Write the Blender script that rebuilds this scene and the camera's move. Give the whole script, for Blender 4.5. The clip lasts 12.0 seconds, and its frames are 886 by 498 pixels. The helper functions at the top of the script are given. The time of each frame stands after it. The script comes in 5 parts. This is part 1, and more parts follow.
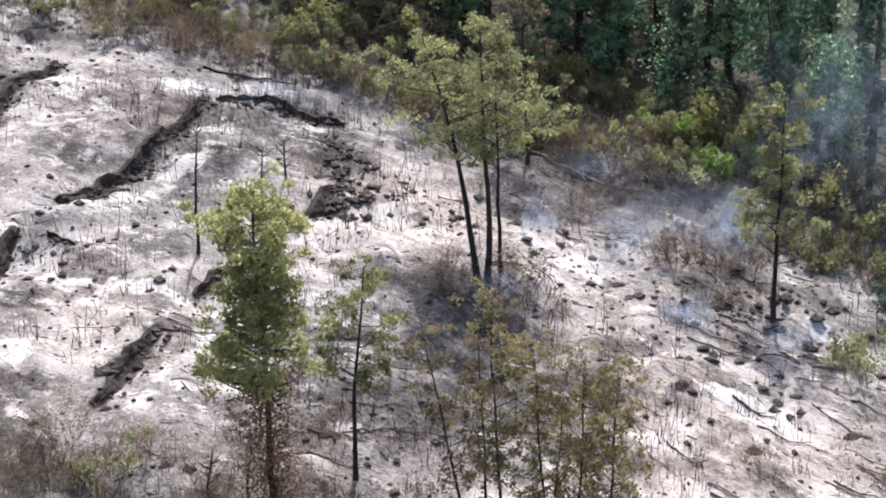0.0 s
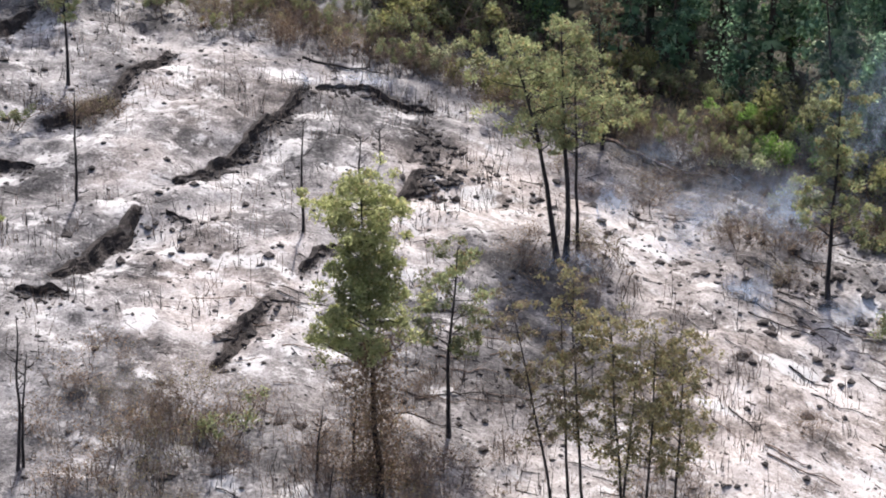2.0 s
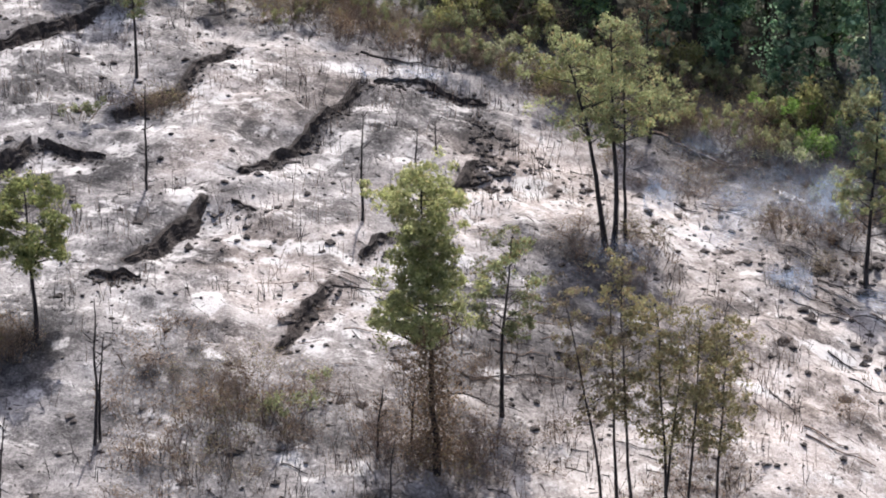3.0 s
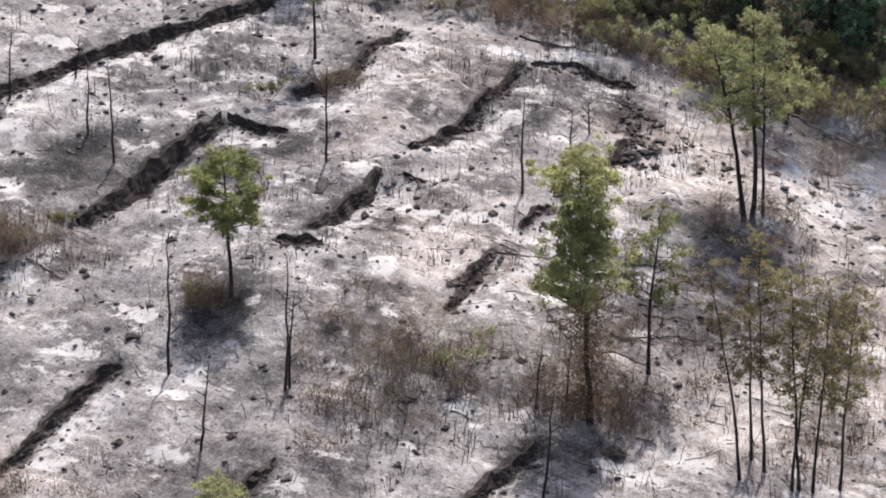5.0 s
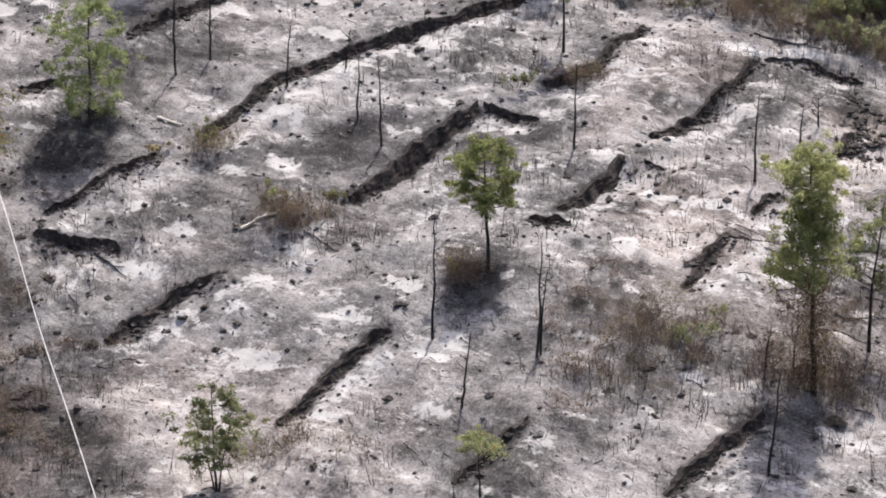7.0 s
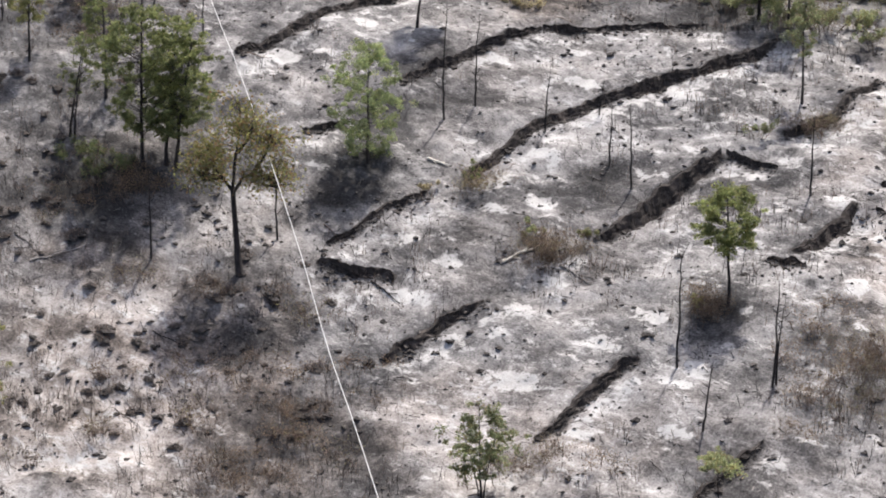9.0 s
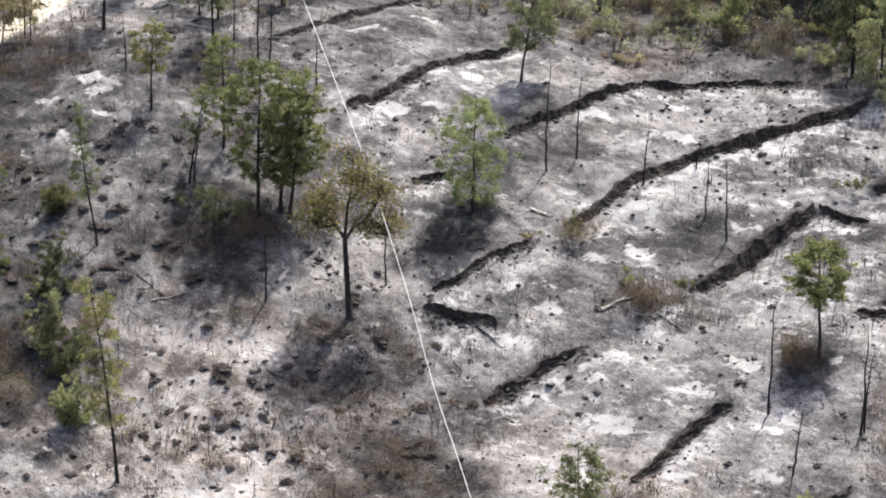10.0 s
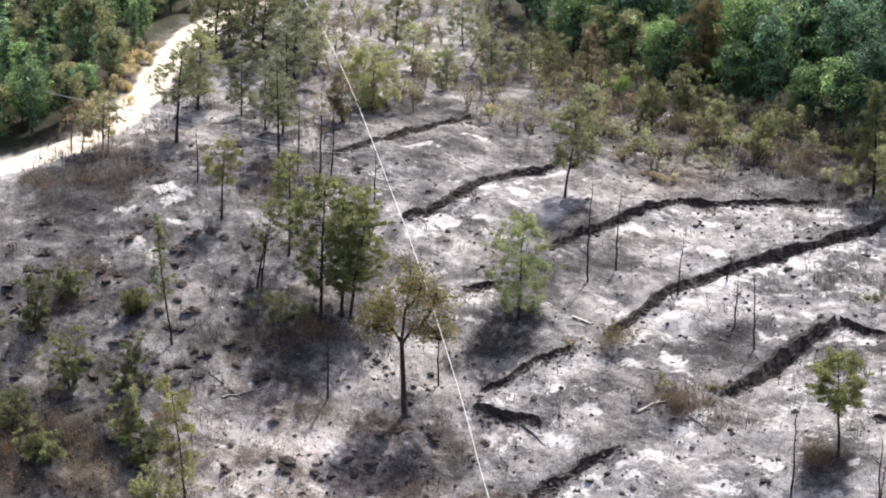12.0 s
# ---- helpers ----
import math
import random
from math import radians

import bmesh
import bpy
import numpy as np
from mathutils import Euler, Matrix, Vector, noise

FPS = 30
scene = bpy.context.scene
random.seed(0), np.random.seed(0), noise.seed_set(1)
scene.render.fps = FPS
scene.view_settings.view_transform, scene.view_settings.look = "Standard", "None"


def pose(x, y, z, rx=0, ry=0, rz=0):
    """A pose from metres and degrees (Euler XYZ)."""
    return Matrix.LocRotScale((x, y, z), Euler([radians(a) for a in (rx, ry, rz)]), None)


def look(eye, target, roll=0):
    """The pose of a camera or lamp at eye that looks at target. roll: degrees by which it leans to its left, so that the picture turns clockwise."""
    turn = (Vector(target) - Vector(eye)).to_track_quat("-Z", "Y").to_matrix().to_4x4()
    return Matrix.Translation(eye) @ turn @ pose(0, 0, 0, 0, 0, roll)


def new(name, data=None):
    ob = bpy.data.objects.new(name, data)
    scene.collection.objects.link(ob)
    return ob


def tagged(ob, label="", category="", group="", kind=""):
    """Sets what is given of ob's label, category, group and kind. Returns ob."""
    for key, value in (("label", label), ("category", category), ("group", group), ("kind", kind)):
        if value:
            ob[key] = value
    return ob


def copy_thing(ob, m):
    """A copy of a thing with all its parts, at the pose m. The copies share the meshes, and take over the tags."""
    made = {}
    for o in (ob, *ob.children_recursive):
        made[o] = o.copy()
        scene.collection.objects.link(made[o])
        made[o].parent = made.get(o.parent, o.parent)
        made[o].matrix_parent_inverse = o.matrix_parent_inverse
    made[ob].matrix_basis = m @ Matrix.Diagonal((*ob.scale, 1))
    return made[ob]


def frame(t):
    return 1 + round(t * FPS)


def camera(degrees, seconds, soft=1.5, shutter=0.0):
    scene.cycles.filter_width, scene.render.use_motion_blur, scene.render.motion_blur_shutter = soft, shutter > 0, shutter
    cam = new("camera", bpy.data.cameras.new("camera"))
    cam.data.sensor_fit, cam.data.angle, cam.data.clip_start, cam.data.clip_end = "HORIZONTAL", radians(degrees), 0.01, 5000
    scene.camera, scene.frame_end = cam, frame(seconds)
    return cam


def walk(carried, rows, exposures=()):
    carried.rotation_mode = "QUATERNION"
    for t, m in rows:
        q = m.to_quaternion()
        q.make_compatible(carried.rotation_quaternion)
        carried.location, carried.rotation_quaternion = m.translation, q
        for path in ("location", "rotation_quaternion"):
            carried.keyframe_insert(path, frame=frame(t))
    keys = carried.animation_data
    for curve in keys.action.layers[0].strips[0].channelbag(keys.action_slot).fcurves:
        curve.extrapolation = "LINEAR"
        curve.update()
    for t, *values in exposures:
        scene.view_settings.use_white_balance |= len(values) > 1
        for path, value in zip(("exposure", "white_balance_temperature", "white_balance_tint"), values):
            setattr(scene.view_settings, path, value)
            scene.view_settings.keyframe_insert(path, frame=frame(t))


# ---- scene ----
cam = camera(25.0, 12.0, soft=1.95)
walk(cam, [
    (0, look((4.83, 20.52, 24.79), (18.95, 118.10, 8.14), -0.53)),
    (0.5, look((4.38, 18.95, 25.20), (18.48, 116.47, 8.18), -0.45)),
    (1, look((3.93, 17.21, 25.67), (17.80, 114.70, 8.23), -0.39)),
    (1.5, look((3.49, 15.54, 26.05), (15.90, 113.16, 8.27), -0.34)),
    (2, look((3.00, 13.65, 26.57), (13.99, 111.35, 8.26), -0.32)),
    (2.5, look((2.61, 11.91, 26.99), (12.34, 109.67, 8.30), -0.30)),
    (4.5, look((0.85, 4.22, 28.74), (5.76, 102.01, 8.42), -0.03)),
    (5, look((0.43, 2.05, 29.38), (2.74, 99.81, 8.48), 0.01)),
    (5.5, look((-0.00, 0.00, 29.98), (-0.05, 97.69, 8.62), 0.04)),
    (6, look((-0.33, -2.24, 30.60), (-3.03, 95.32, 8.84), 0.06)),
    (6.5, look((-0.56, -4.34, 31.21), (-5.97, 93.03, 9.08), 0.01)),
    (7, look((-0.85, -6.76, 31.88), (-9.27, 90.32, 9.41), -0.02)),
    (9, look((-1.05, -16.65, 34.88), (-20.60, 79.03, 13.40), -0.10)),
    (9.5, look((-0.97, -19.03, 35.64), (-23.14, 76.28, 15.04), 0.03)),
    (10, look((-0.64, -21.65, 36.41), (-24.75, 73.41, 16.85), 0.18)),
    (10.5, look((-0.39, -24.04, 37.15), (-24.84, 71.13, 18.58), 0.35)),
    (11, look((-0.06, -26.59, 37.79), (-24.86, 68.73, 20.46), 0.49)),
    (11.5, look((0.32, -28.97, 38.51), (-24.86, 66.43, 22.23), 0.64)),
    (12, look((0.91, -31.54, 39.13), (-25.15, 63.83, 24.12), 0.78)),
], exposures=[(0.0, 0.94, 6340, 14), (7.0, 0.65, 6540, 13.5), (9.8, 0.80, 6490, 10.5), (12.0, 0.98, 6430, 12)])

# ---------------------------------------------------------------- light
SUN_FROM = Vector((0.18, 0.66, 1.6)).normalized()
world = bpy.data.worlds.new("sky_world")
scene.world = world
world.use_nodes = True
wn = world.node_tree.nodes
sky = wn.new("ShaderNodeTexSky")
sky.sky_type = "NISHITA"
sky.sun_disc = False
sky.dust_density, sky.air_density, sky.ozone_density = 4.0, 0.8, 0.6
sky.sun_elevation = math.asin(SUN_FROM.z)
sky.sun_rotation = math.atan2(SUN_FROM.x, SUN_FROM.y)
wn["Background"].inputs[1].default_value = 0.15
world.node_tree.links.new(sky.outputs[0], wn["Background"].inputs[0])
sun_data = bpy.data.lights.new("sun", "SUN")
sun_data.energy = 4.0
sun_data.angle = radians(0.55)
sun_data.color = (1.0, 0.965, 0.91)
sun = new("sun", sun_data)
sun.matrix_world = look(SUN_FROM * 200, (0, 0, 0))


# ---------------------------------------------------------------- materials
def material(name, rough=0.9):
    m = bpy.data.materials.new(name)
    m.use_nodes = True
    bs = m.node_tree.nodes["Principled BSDF"]
    bs.inputs["Roughness"].default_value = rough
    bs.inputs["Specular IOR Level"].default_value = 0.25
    return m, m.node_tree.nodes, m.node_tree.links, bs


def tex_noise(n, l, vec, scale, detail=6, rough=0.6):
    t = n.new("ShaderNodeTexNoise")
    t.inputs["Scale"].default_value = scale
    t.inputs["Detail"].default_value = detail
    t.inputs["Roughness"].default_value = rough
    if vec is not None:
        l.new(vec, t.inputs["Vector"])
    return t.outputs[0]


def ramp(n, l, fac, lo, hi, a=(0, 0, 0), b=(1, 1, 1)):
    r = n.new("ShaderNodeValToRGB")
    r.color_ramp.elements[0].position, r.color_ramp.elements[1].position = lo, hi
    r.color_ramp.elements[0].color, r.color_ramp.elements[1].color = (*a, 1), (*b, 1)
    l.new(fac, r.inputs[0])
    return r.outputs[0]


def mix(n, l, fac, a, b, mode="MIX"):
    m = n.new("ShaderNodeMix")
    m.data_type, m.blend_type = "RGBA", mode
    for sock, v in ((m.inputs[0], fac), (m.inputs[6], a), (m.inputs[7], b)):
        if isinstance(v, (int, float)):
            sock.default_value = v
        elif isinstance(v, tuple):
            sock.default_value = (*v, 1)
        else:
            l.new(v, sock)
    return m.outputs[2]


def calc(n, l, op, a, b):
    m = n.new("ShaderNodeMath")
    m.operation = op
    m.use_clamp = True
    for sock, v in ((m.inputs[0], a), (m.inputs[1], b)):
        if isinstance(v, (int, float)):
            sock.default_value = v
        else:
            l.new(v, sock)
    return m.outputs[0]


def bump(n, l, bs, height, strength, dist):
    b = n.new("ShaderNodeBump")
    b.inputs["Strength"].default_value = strength
    b.inputs["Distance"].default_value = dist
    l.new(height, b.inputs["Height"])
    l.new(b.outputs[0], bs.inputs["Normal"])


def attribute(n, name):
    a = n.new("ShaderNodeAttribute")
    a.attribute_name = name
    return a.outputs["Fac"]


def blend_sum(n, l, terms):
    """The sum of (socket, weight) about a middle of 0.5; a socket that is no noise counts from 0."""
    total = None
    for sock, weight, middle in terms:
        m = n.new("ShaderNodeMath")
        m.operation = "MULTIPLY_ADD"
        l.new(sock, m.inputs[0])
        m.inputs[1].default_value = weight
        if total is None:
            m.inputs[2].default_value = 0.5 - weight * middle
        else:
            off = n.new("ShaderNodeMath")
            off.operation = "SUBTRACT"
            l.new(total, off.inputs[0])
            off.inputs[1].default_value = weight * middle
            l.new(off.outputs[0], m.inputs[2])
        total = m.outputs[0]
    return total


def stops(n, l, fac, *rows):
    r = n.new("ShaderNodeValToRGB")
    while len(r.color_ramp.elements) < len(rows):
        r.color_ramp.elements.new(0.5)
    for e, (p, c) in zip(r.color_ramp.elements, rows):
        e.position, e.color = p, (*c, 1)
    l.new(fac, r.inputs[0])
    return r.outputs[0]


def ground_material():
    m, n, l, bs = material("burnt_ground", 0.95)
    geo = n.new("ShaderNodeNewGeometry").outputs["Position"]
    def mapped(turn, lengthwise, across):
        mp = n.new("ShaderNodeMapping")
        mp.vector_type = "TEXTURE"
        mp.inputs["Rotation"].default_value = (0, 0, radians(turn))
        mp.inputs["Scale"].default_value = (lengthwise, across, 1)
        l.new(geo, mp.inputs[0])
        return mp.outputs[0]

    fall = attribute(n, "fall")
    broad = tex_noise(n, l, geo, 0.16, 5, 0.55)
    tone = ramp(n, l, tex_noise(n, l, mapped(-20, 1.6, 1.0), 0.42, 6, 0.6), 0.40, 0.60, (0.3, 0.3, 0.3), (0.7, 0.7, 0.7))
    streak = mix(n, l, fall, tex_noise(n, l, mapped(-24, 2.0, 0.9), 0.8, 5, 0.58), tex_noise(n, l, mapped(-44, 2.8, 0.6), 0.8, 5, 0.58))
    fine = mix(n, l, fall, tex_noise(n, l, mapped(-26, 1.3, 0.9), 2.4, 4, 0.55), tex_noise(n, l, mapped(-44, 1.8, 0.7), 2.4, 4, 0.55))
    grit = tex_noise(n, l, mapped(-20, 1.0, 1.0), 8.0, 3, 0.6)
    dust = tex_noise(n, l, geo, 19.0, 3, 0.6)
    drift = mix(n, l, fall, tex_noise(n, l, mapped(-24, 2.3, 0.8), 0.95, 5, 0.58), tex_noise(n, l, mapped(-45, 4.2, 0.55), 0.9, 5, 0.58))
    plate = mix(n, l, fall, tex_noise(n, l, mapped(-27, 2.2, 0.7), 2.2, 4, 0.5), tex_noise(n, l, mapped(-45, 3.6, 0.5), 2.0, 4, 0.5))
    cells = n.new("ShaderNodeTexVoronoi")
    cells.inputs["Scale"].default_value = 1.9
    cells.inputs["Randomness"].default_value = 1.0
    l.new(mapped(0, 1.0, 1.1), cells.inputs["Vector"])
    specks = calc(n, l, "MULTIPLY", ramp(n, l, cells.outputs["Distance"], 0.10, 0.19, (1, 1, 1), (0, 0, 0)), ramp(n, l, grit, 0.42, 0.52))
    ash, soot, bare = attribute(n, "ash"), attribute(n, "char"), attribute(n, "soil")
    v = blend_sum(n, l, [(streak, 0.36, 0.5), (fine, 0.34, 0.5), (broad, 0.36, 0.5), (tone, 0.42, 0.5), (grit, 0.44, 0.5), (dust, 0.36, 0.5), (soot, -0.29, 0.03), (bare, 0.07, 0), (ash, 0.08, 0), (fall, 0.05, 0)])
    white = blend_sum(n, l, [(drift, 0.95, 0.5), (plate, 0.6, 0.5), (ash, 0.42, 0.02), (bare, 0.06, 0.0), (fine, 0.40, 0.5), (grit, 0.30, 0.5), (dust, 0.14, 0.5), (soot, -0.26, 0.0), (fall, 0.01, 0.0)])
    grey = stops(n, l, v, (0.14, (0.012, 0.011, 0.011)), (0.28, (0.040, 0.038, 0.038)), (0.40, (0.095, 0.090, 0.089)), (0.51, (0.180, 0.171, 0.168)), (0.63, (0.28, 0.268, 0.26)), (0.76, (0.40, 0.386, 0.373)))
    pink = stops(n, l, v, (0.14, (0.015, 0.012, 0.011)), (0.28, (0.052, 0.044, 0.039)), (0.40, (0.122, 0.102, 0.090)), (0.51, (0.230, 0.200, 0.181)), (0.63, (0.355, 0.32, 0.297)), (0.76, (0.46, 0.43, 0.408)))
    pale = stops(n, l, v, (0.24, (0.17, 0.162, 0.157)), (0.44, (0.35, 0.338, 0.326)), (0.66, (0.435, 0.423, 0.41)))
    warm = blend_sum(n, l, [(bare, 1.0, 0.45), (broad, 1.2, 0.5)])
    col = mix(n, l, calc(n, l, "ADD", warm, 0.0), grey, pink)
    col = mix(n, l, ramp(n, l, white, 0.585, 0.625, b=(0.45, 0.45, 0.45)), col, pale)
    col = mix(n, l, ramp(n, l, white, 0.66, 0.70), col, pale)
    crust = n.new("ShaderNodeTexVoronoi")
    crust.inputs["Scale"].default_value = 4.2
    l.new(mapped(-28, 2.0, 0.8), crust.inputs["Vector"])
    flakes = calc(n, l, "MULTIPLY", ramp(n, l, crust.outputs["Distance"], 0.20, 0.27, (1, 1, 1), (0, 0, 0)), ramp(n, l, plate, 0.50, 0.58))
    col = mix(n, l, calc(n, l, "MULTIPLY", flakes, 0.45), col, pale)
    bits = n.new("ShaderNodeTexVoronoi")
    bits.inputs["Scale"].default_value = 5.0
    l.new(mapped(-24, 1.7, 0.9), bits.inputs["Vector"])
    crumbs = calc(n, l, "MULTIPLY", ramp(n, l, bits.outputs["Distance"], 0.15, 0.22, (1, 1, 1), (0, 0, 0)), ramp(n, l, streak, 0.49, 0.56, (1, 1, 1), (0, 0, 0)))
    col = mix(n, l, calc(n, l, "MULTIPLY", crumbs, 0.7), col, (0.05, 0.046, 0.043))
    col = mix(n, l, calc(n, l, "MULTIPLY", specks, 0.8), col, (0.045, 0.042, 0.04))
    col = mix(n, l, attribute(n, "track"), col, mix(n, l, fine, (0.56, 0.48, 0.375), (0.74, 0.67, 0.56)))
    # leaf litter of the wood, darkened to stand in for the trees' shade
    col = mix(n, l, attribute(n, "shaded_litter"), col, stops(n, l, v, (0.3, (0.014, 0.015, 0.009)), (0.55, (0.032, 0.031, 0.02)), (0.8, (0.07, 0.062, 0.042))))
    l.new(col, bs.inputs["Base Color"])
    bump(n, l, bs, mix(n, l, 0.35, mix(n, l, 0.5, fine, grit), dust), 0.9, 0.10)
    return m


def soil_material(name, a, b):
    m, n, l, bs = material(name, 0.95)
    geo = n.new("ShaderNodeNewGeometry").outputs["Position"]
    f = tex_noise(n, l, geo, 3.0, 7, 0.7)
    g = tex_noise(n, l, geo, 0.8, 5, 0.6)
    h = tex_noise(n, l, geo, 9.0, 3, 0.6)
    col = mix(n, l, ramp(n, l, f, 0.35, 0.7), a, b)
    col = mix(n, l, ramp(n, l, g, 0.55, 0.75), col, tuple(v * 1.6 for v in b))
    dust = tex_noise(n, l, geo, 1.7, 6, 0.65)
    col = mix(n, l, ramp(n, l, dust, 0.60, 0.68, b=(0.25, 0.25, 0.25)), col, (0.17, 0.155, 0.145))
    col = mix(n, l, ramp(n, l, h, 0.62, 0.70, b=(0.6, 0.6, 0.6)), col, tuple(min(0.4, v * 2.2) for v in b))
    l.new(col, bs.inputs["Base Color"])
    bump(n, l, bs, mix(n, l, 0.5, f, h), 1.0, 0.10)
    return m


def bark_material(name, a, b):
    m, n, l, bs = material(name, 0.9)
    geo = n.new("ShaderNodeNewGeometry").outputs["Position"]
    mp = n.new("ShaderNodeMapping")
    mp.inputs["Scale"].default_value = (1, 1, 0.25)
    l.new(geo, mp.inputs[0])
    f = tex_noise(n, l, mp.outputs[0], 9.0, 6, 0.7)
    col = mix(n, l, ramp(n, l, f, 0.4, 0.7), a, b)
    l.new(col, bs.inputs["Base Color"])
    bump(n, l, bs, f, 0.8, 0.03)
    return m


def leaf_material(name, a, b, dry, dryness=0.2, thin=0.55, spread=0.22):
    """Foliage whose every leaf has its own colour between a and b, a share of them dry."""
    m, n, l, bs = material(name, 0.7)
    rnd = n.new("ShaderNodeNewGeometry").outputs["Random Per Island"]
    oi = n.new("ShaderNodeObjectInfo").outputs["Random"]
    col = mix(n, l, rnd, a, b)
    col = mix(n, l, ramp(n, l, rnd, 1 - dryness, min(1.0, 1.02 - dryness)), col, dry)
    shade = mix(n, l, oi, (1 - spread, 1 - spread, 1 - spread), (1 + spread, 1 + 0.85 * spread, 1 + 0.4 * spread))
    col = mix(n, l, 1.0, col, shade, "MULTIPLY")
    patch = tex_noise(n, l, n.new("ShaderNodeNewGeometry").outputs["Position"], 0.75, 3, 0.6)
    low, top = 1 - 1.6 * spread, 1 + 1.9 * spread
    col = mix(n, l, 1.0, col, ramp(n, l, patch, 0.36, 0.64, (low, low, low), (top, top, top * 0.92)), "MULTIPLY")
    l.new(col, bs.inputs["Base Color"])
    tr = n.new("ShaderNodeBsdfTranslucent")
    l.new(col, tr.inputs[0])
    ms = n.new("ShaderNodeMixShader")
    ms.inputs[0].default_value = thin
    l.new(bs.outputs[0], ms.inputs[1])
    l.new(tr.outputs[0], ms.inputs[2])
    l.new(ms.outputs[0], n["Material Output"].inputs[0])
    return m


def plain_material(name, colour, rough=0.6, metal=0.0):
    m, n, l, bs = material(name, rough)
    geo = n.new("ShaderNodeNewGeometry").outputs["Position"]
    f = tex_noise(n, l, geo, 5.0, 4)
    l.new(mix(n, l, f, tuple(v * 0.8 for v in colour), colour), bs.inputs["Base Color"])
    bs.inputs["Metallic"].default_value = metal
    return m


MAT_GROUND = ground_material()
# dark bank soil, its colour lowered further to hold the shade of the face
MAT_BANK = soil_material("charred_soil_with_shade", (0.011, 0.009, 0.0085), (0.052, 0.043, 0.038))
MAT_CLOD = soil_material("burnt_clods", (0.016, 0.014, 0.013), (0.085, 0.074, 0.068))
MAT_CHAR = bark_material("charred_bark", (0.012, 0.010, 0.010), (0.05, 0.042, 0.04))
MAT_BARK = bark_material("brown_bark", (0.03, 0.022, 0.018), (0.11, 0.085, 0.07))
MAT_DEAD = bark_material("grey_dead_wood", (0.16, 0.14, 0.125), (0.46, 0.43, 0.40))
MAT_TWIG = bark_material("scorched_twigs", (0.085, 0.061, 0.048), (0.25, 0.180, 0.140))
LEAF_PINE = leaf_material("pine_green", (0.10, 0.126, 0.056), (0.275, 0.305, 0.145), (0.28, 0.26, 0.12), 0.1, 0.62)
LEAF_SUNNY = leaf_material("sunlit_green", (0.25, 0.275, 0.125), (0.54, 0.56, 0.29), (0.46, 0.40, 0.22), 0.10, 0.7, 0.15)
LEAF_OLIVE = leaf_material("olive_green", (0.145, 0.170, 0.092), (0.345, 0.380, 0.22), (0.28, 0.22, 0.13), 0.16)
LEAF_FRESH = leaf_material("fresh_green", (0.14, 0.18, 0.092), (0.31, 0.36, 0.205), (0.3, 0.29, 0.16), 0.12)
LEAF_SCORCH = leaf_material("scorched_leaves", (0.112, 0.092, 0.070), (0.285, 0.228, 0.172), (0.22, 0.21, 0.12), 0.25)
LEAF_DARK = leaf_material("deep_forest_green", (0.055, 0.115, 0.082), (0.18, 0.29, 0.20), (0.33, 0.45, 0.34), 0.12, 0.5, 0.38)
LEAF_WOOD = leaf_material("broadleaf_green", (0.09, 0.165, 0.075), (0.27, 0.40, 0.185), (0.40, 0.50, 0.27), 0.10, 0.55, spread=0.32)
LEAF_BLUE = leaf_material("grey_green_leaves", (0.16, 0.23, 0.165), (0.42, 0.52, 0.39), (0.48, 0.57, 0.43), 0.2, 0.6, spread=0.35)
LEAF_GREY = leaf_material("dusty_grey_leaves", (0.145, 0.165, 0.108), (0.36, 0.39, 0.27), (0.40, 0.41, 0.30), 0.2, 0.55, spread=0.3)
LEAF_SAPLING = leaf_material("dull_sapling_leaves", (0.135, 0.128, 0.075), (0.32, 0.305, 0.175), (0.22, 0.17, 0.10), 0.25)
LEAF_BRIGHT = leaf_material("bright_green_leaves", (0.12, 0.22, 0.05), (0.29, 0.43, 0.13), (0.36, 0.44, 0.18), 0.1)
LEAF_YELLOW = leaf_material("yellow_green_leaves", (0.14, 0.15, 0.065), (0.31, 0.31, 0.15), (0.27, 0.22, 0.12), 0.12)
LEAF_RUST = leaf_material("burnt_brown_leaves", (0.085, 0.061, 0.047), (0.26, 0.185, 0.138), (0.17, 0.14, 0.08), 0.12)
LEAF_SHRUB = leaf_material("dark_shrub_green", (0.075, 0.098, 0.046), (0.22, 0.25, 0.125), (0.22, 0.18, 0.11), 0.15)
LEAF_STRAW = leaf_material("dry_straw", (0.40, 0.34, 0.21), (0.62, 0.55, 0.38), (0.3, 0.25, 0.16), 0.2)
MAT_CABLE = plain_material("pale_cable_sheath", (0.62, 0.61, 0.59), 0.5)
MAT_WIRE = plain_material("grey_wire", (0.35, 0.36, 0.36), 0.5)
MAT_RIBBON = plain_material("pale_fallen_wood", (0.75, 0.70, 0.60), 0.8)

# ---------------------------------------------------------------- the lie of the land
def lattice(ix, iy, seed):
    h = (ix.astype(np.int64) * 374761393 + iy.astype(np.int64) * 668265263 + seed * 982451653) & 0xFFFFFFFF
    h = ((h ^ (h >> 13)) * 1274126177) & 0xFFFFFFFF
    return ((h ^ (h >> 16)) & 0xFFFF) / 65535.0


def value_noise(x, y, size, seed):
    """Smooth noise from -1 to 1 with blobs of that size."""
    x, y = np.asarray(x, float) / size, np.asarray(y, float) / size
    ix, iy = np.floor(x), np.floor(y)
    fx, fy = x - ix, y - iy
    fx, fy = fx * fx * (3 - 2 * fx), fy * fy * (3 - 2 * fy)
    a, b = lattice(ix, iy, seed), lattice(ix + 1, iy, seed)
    c, d = lattice(ix, iy + 1, seed), lattice(ix + 1, iy + 1, seed)
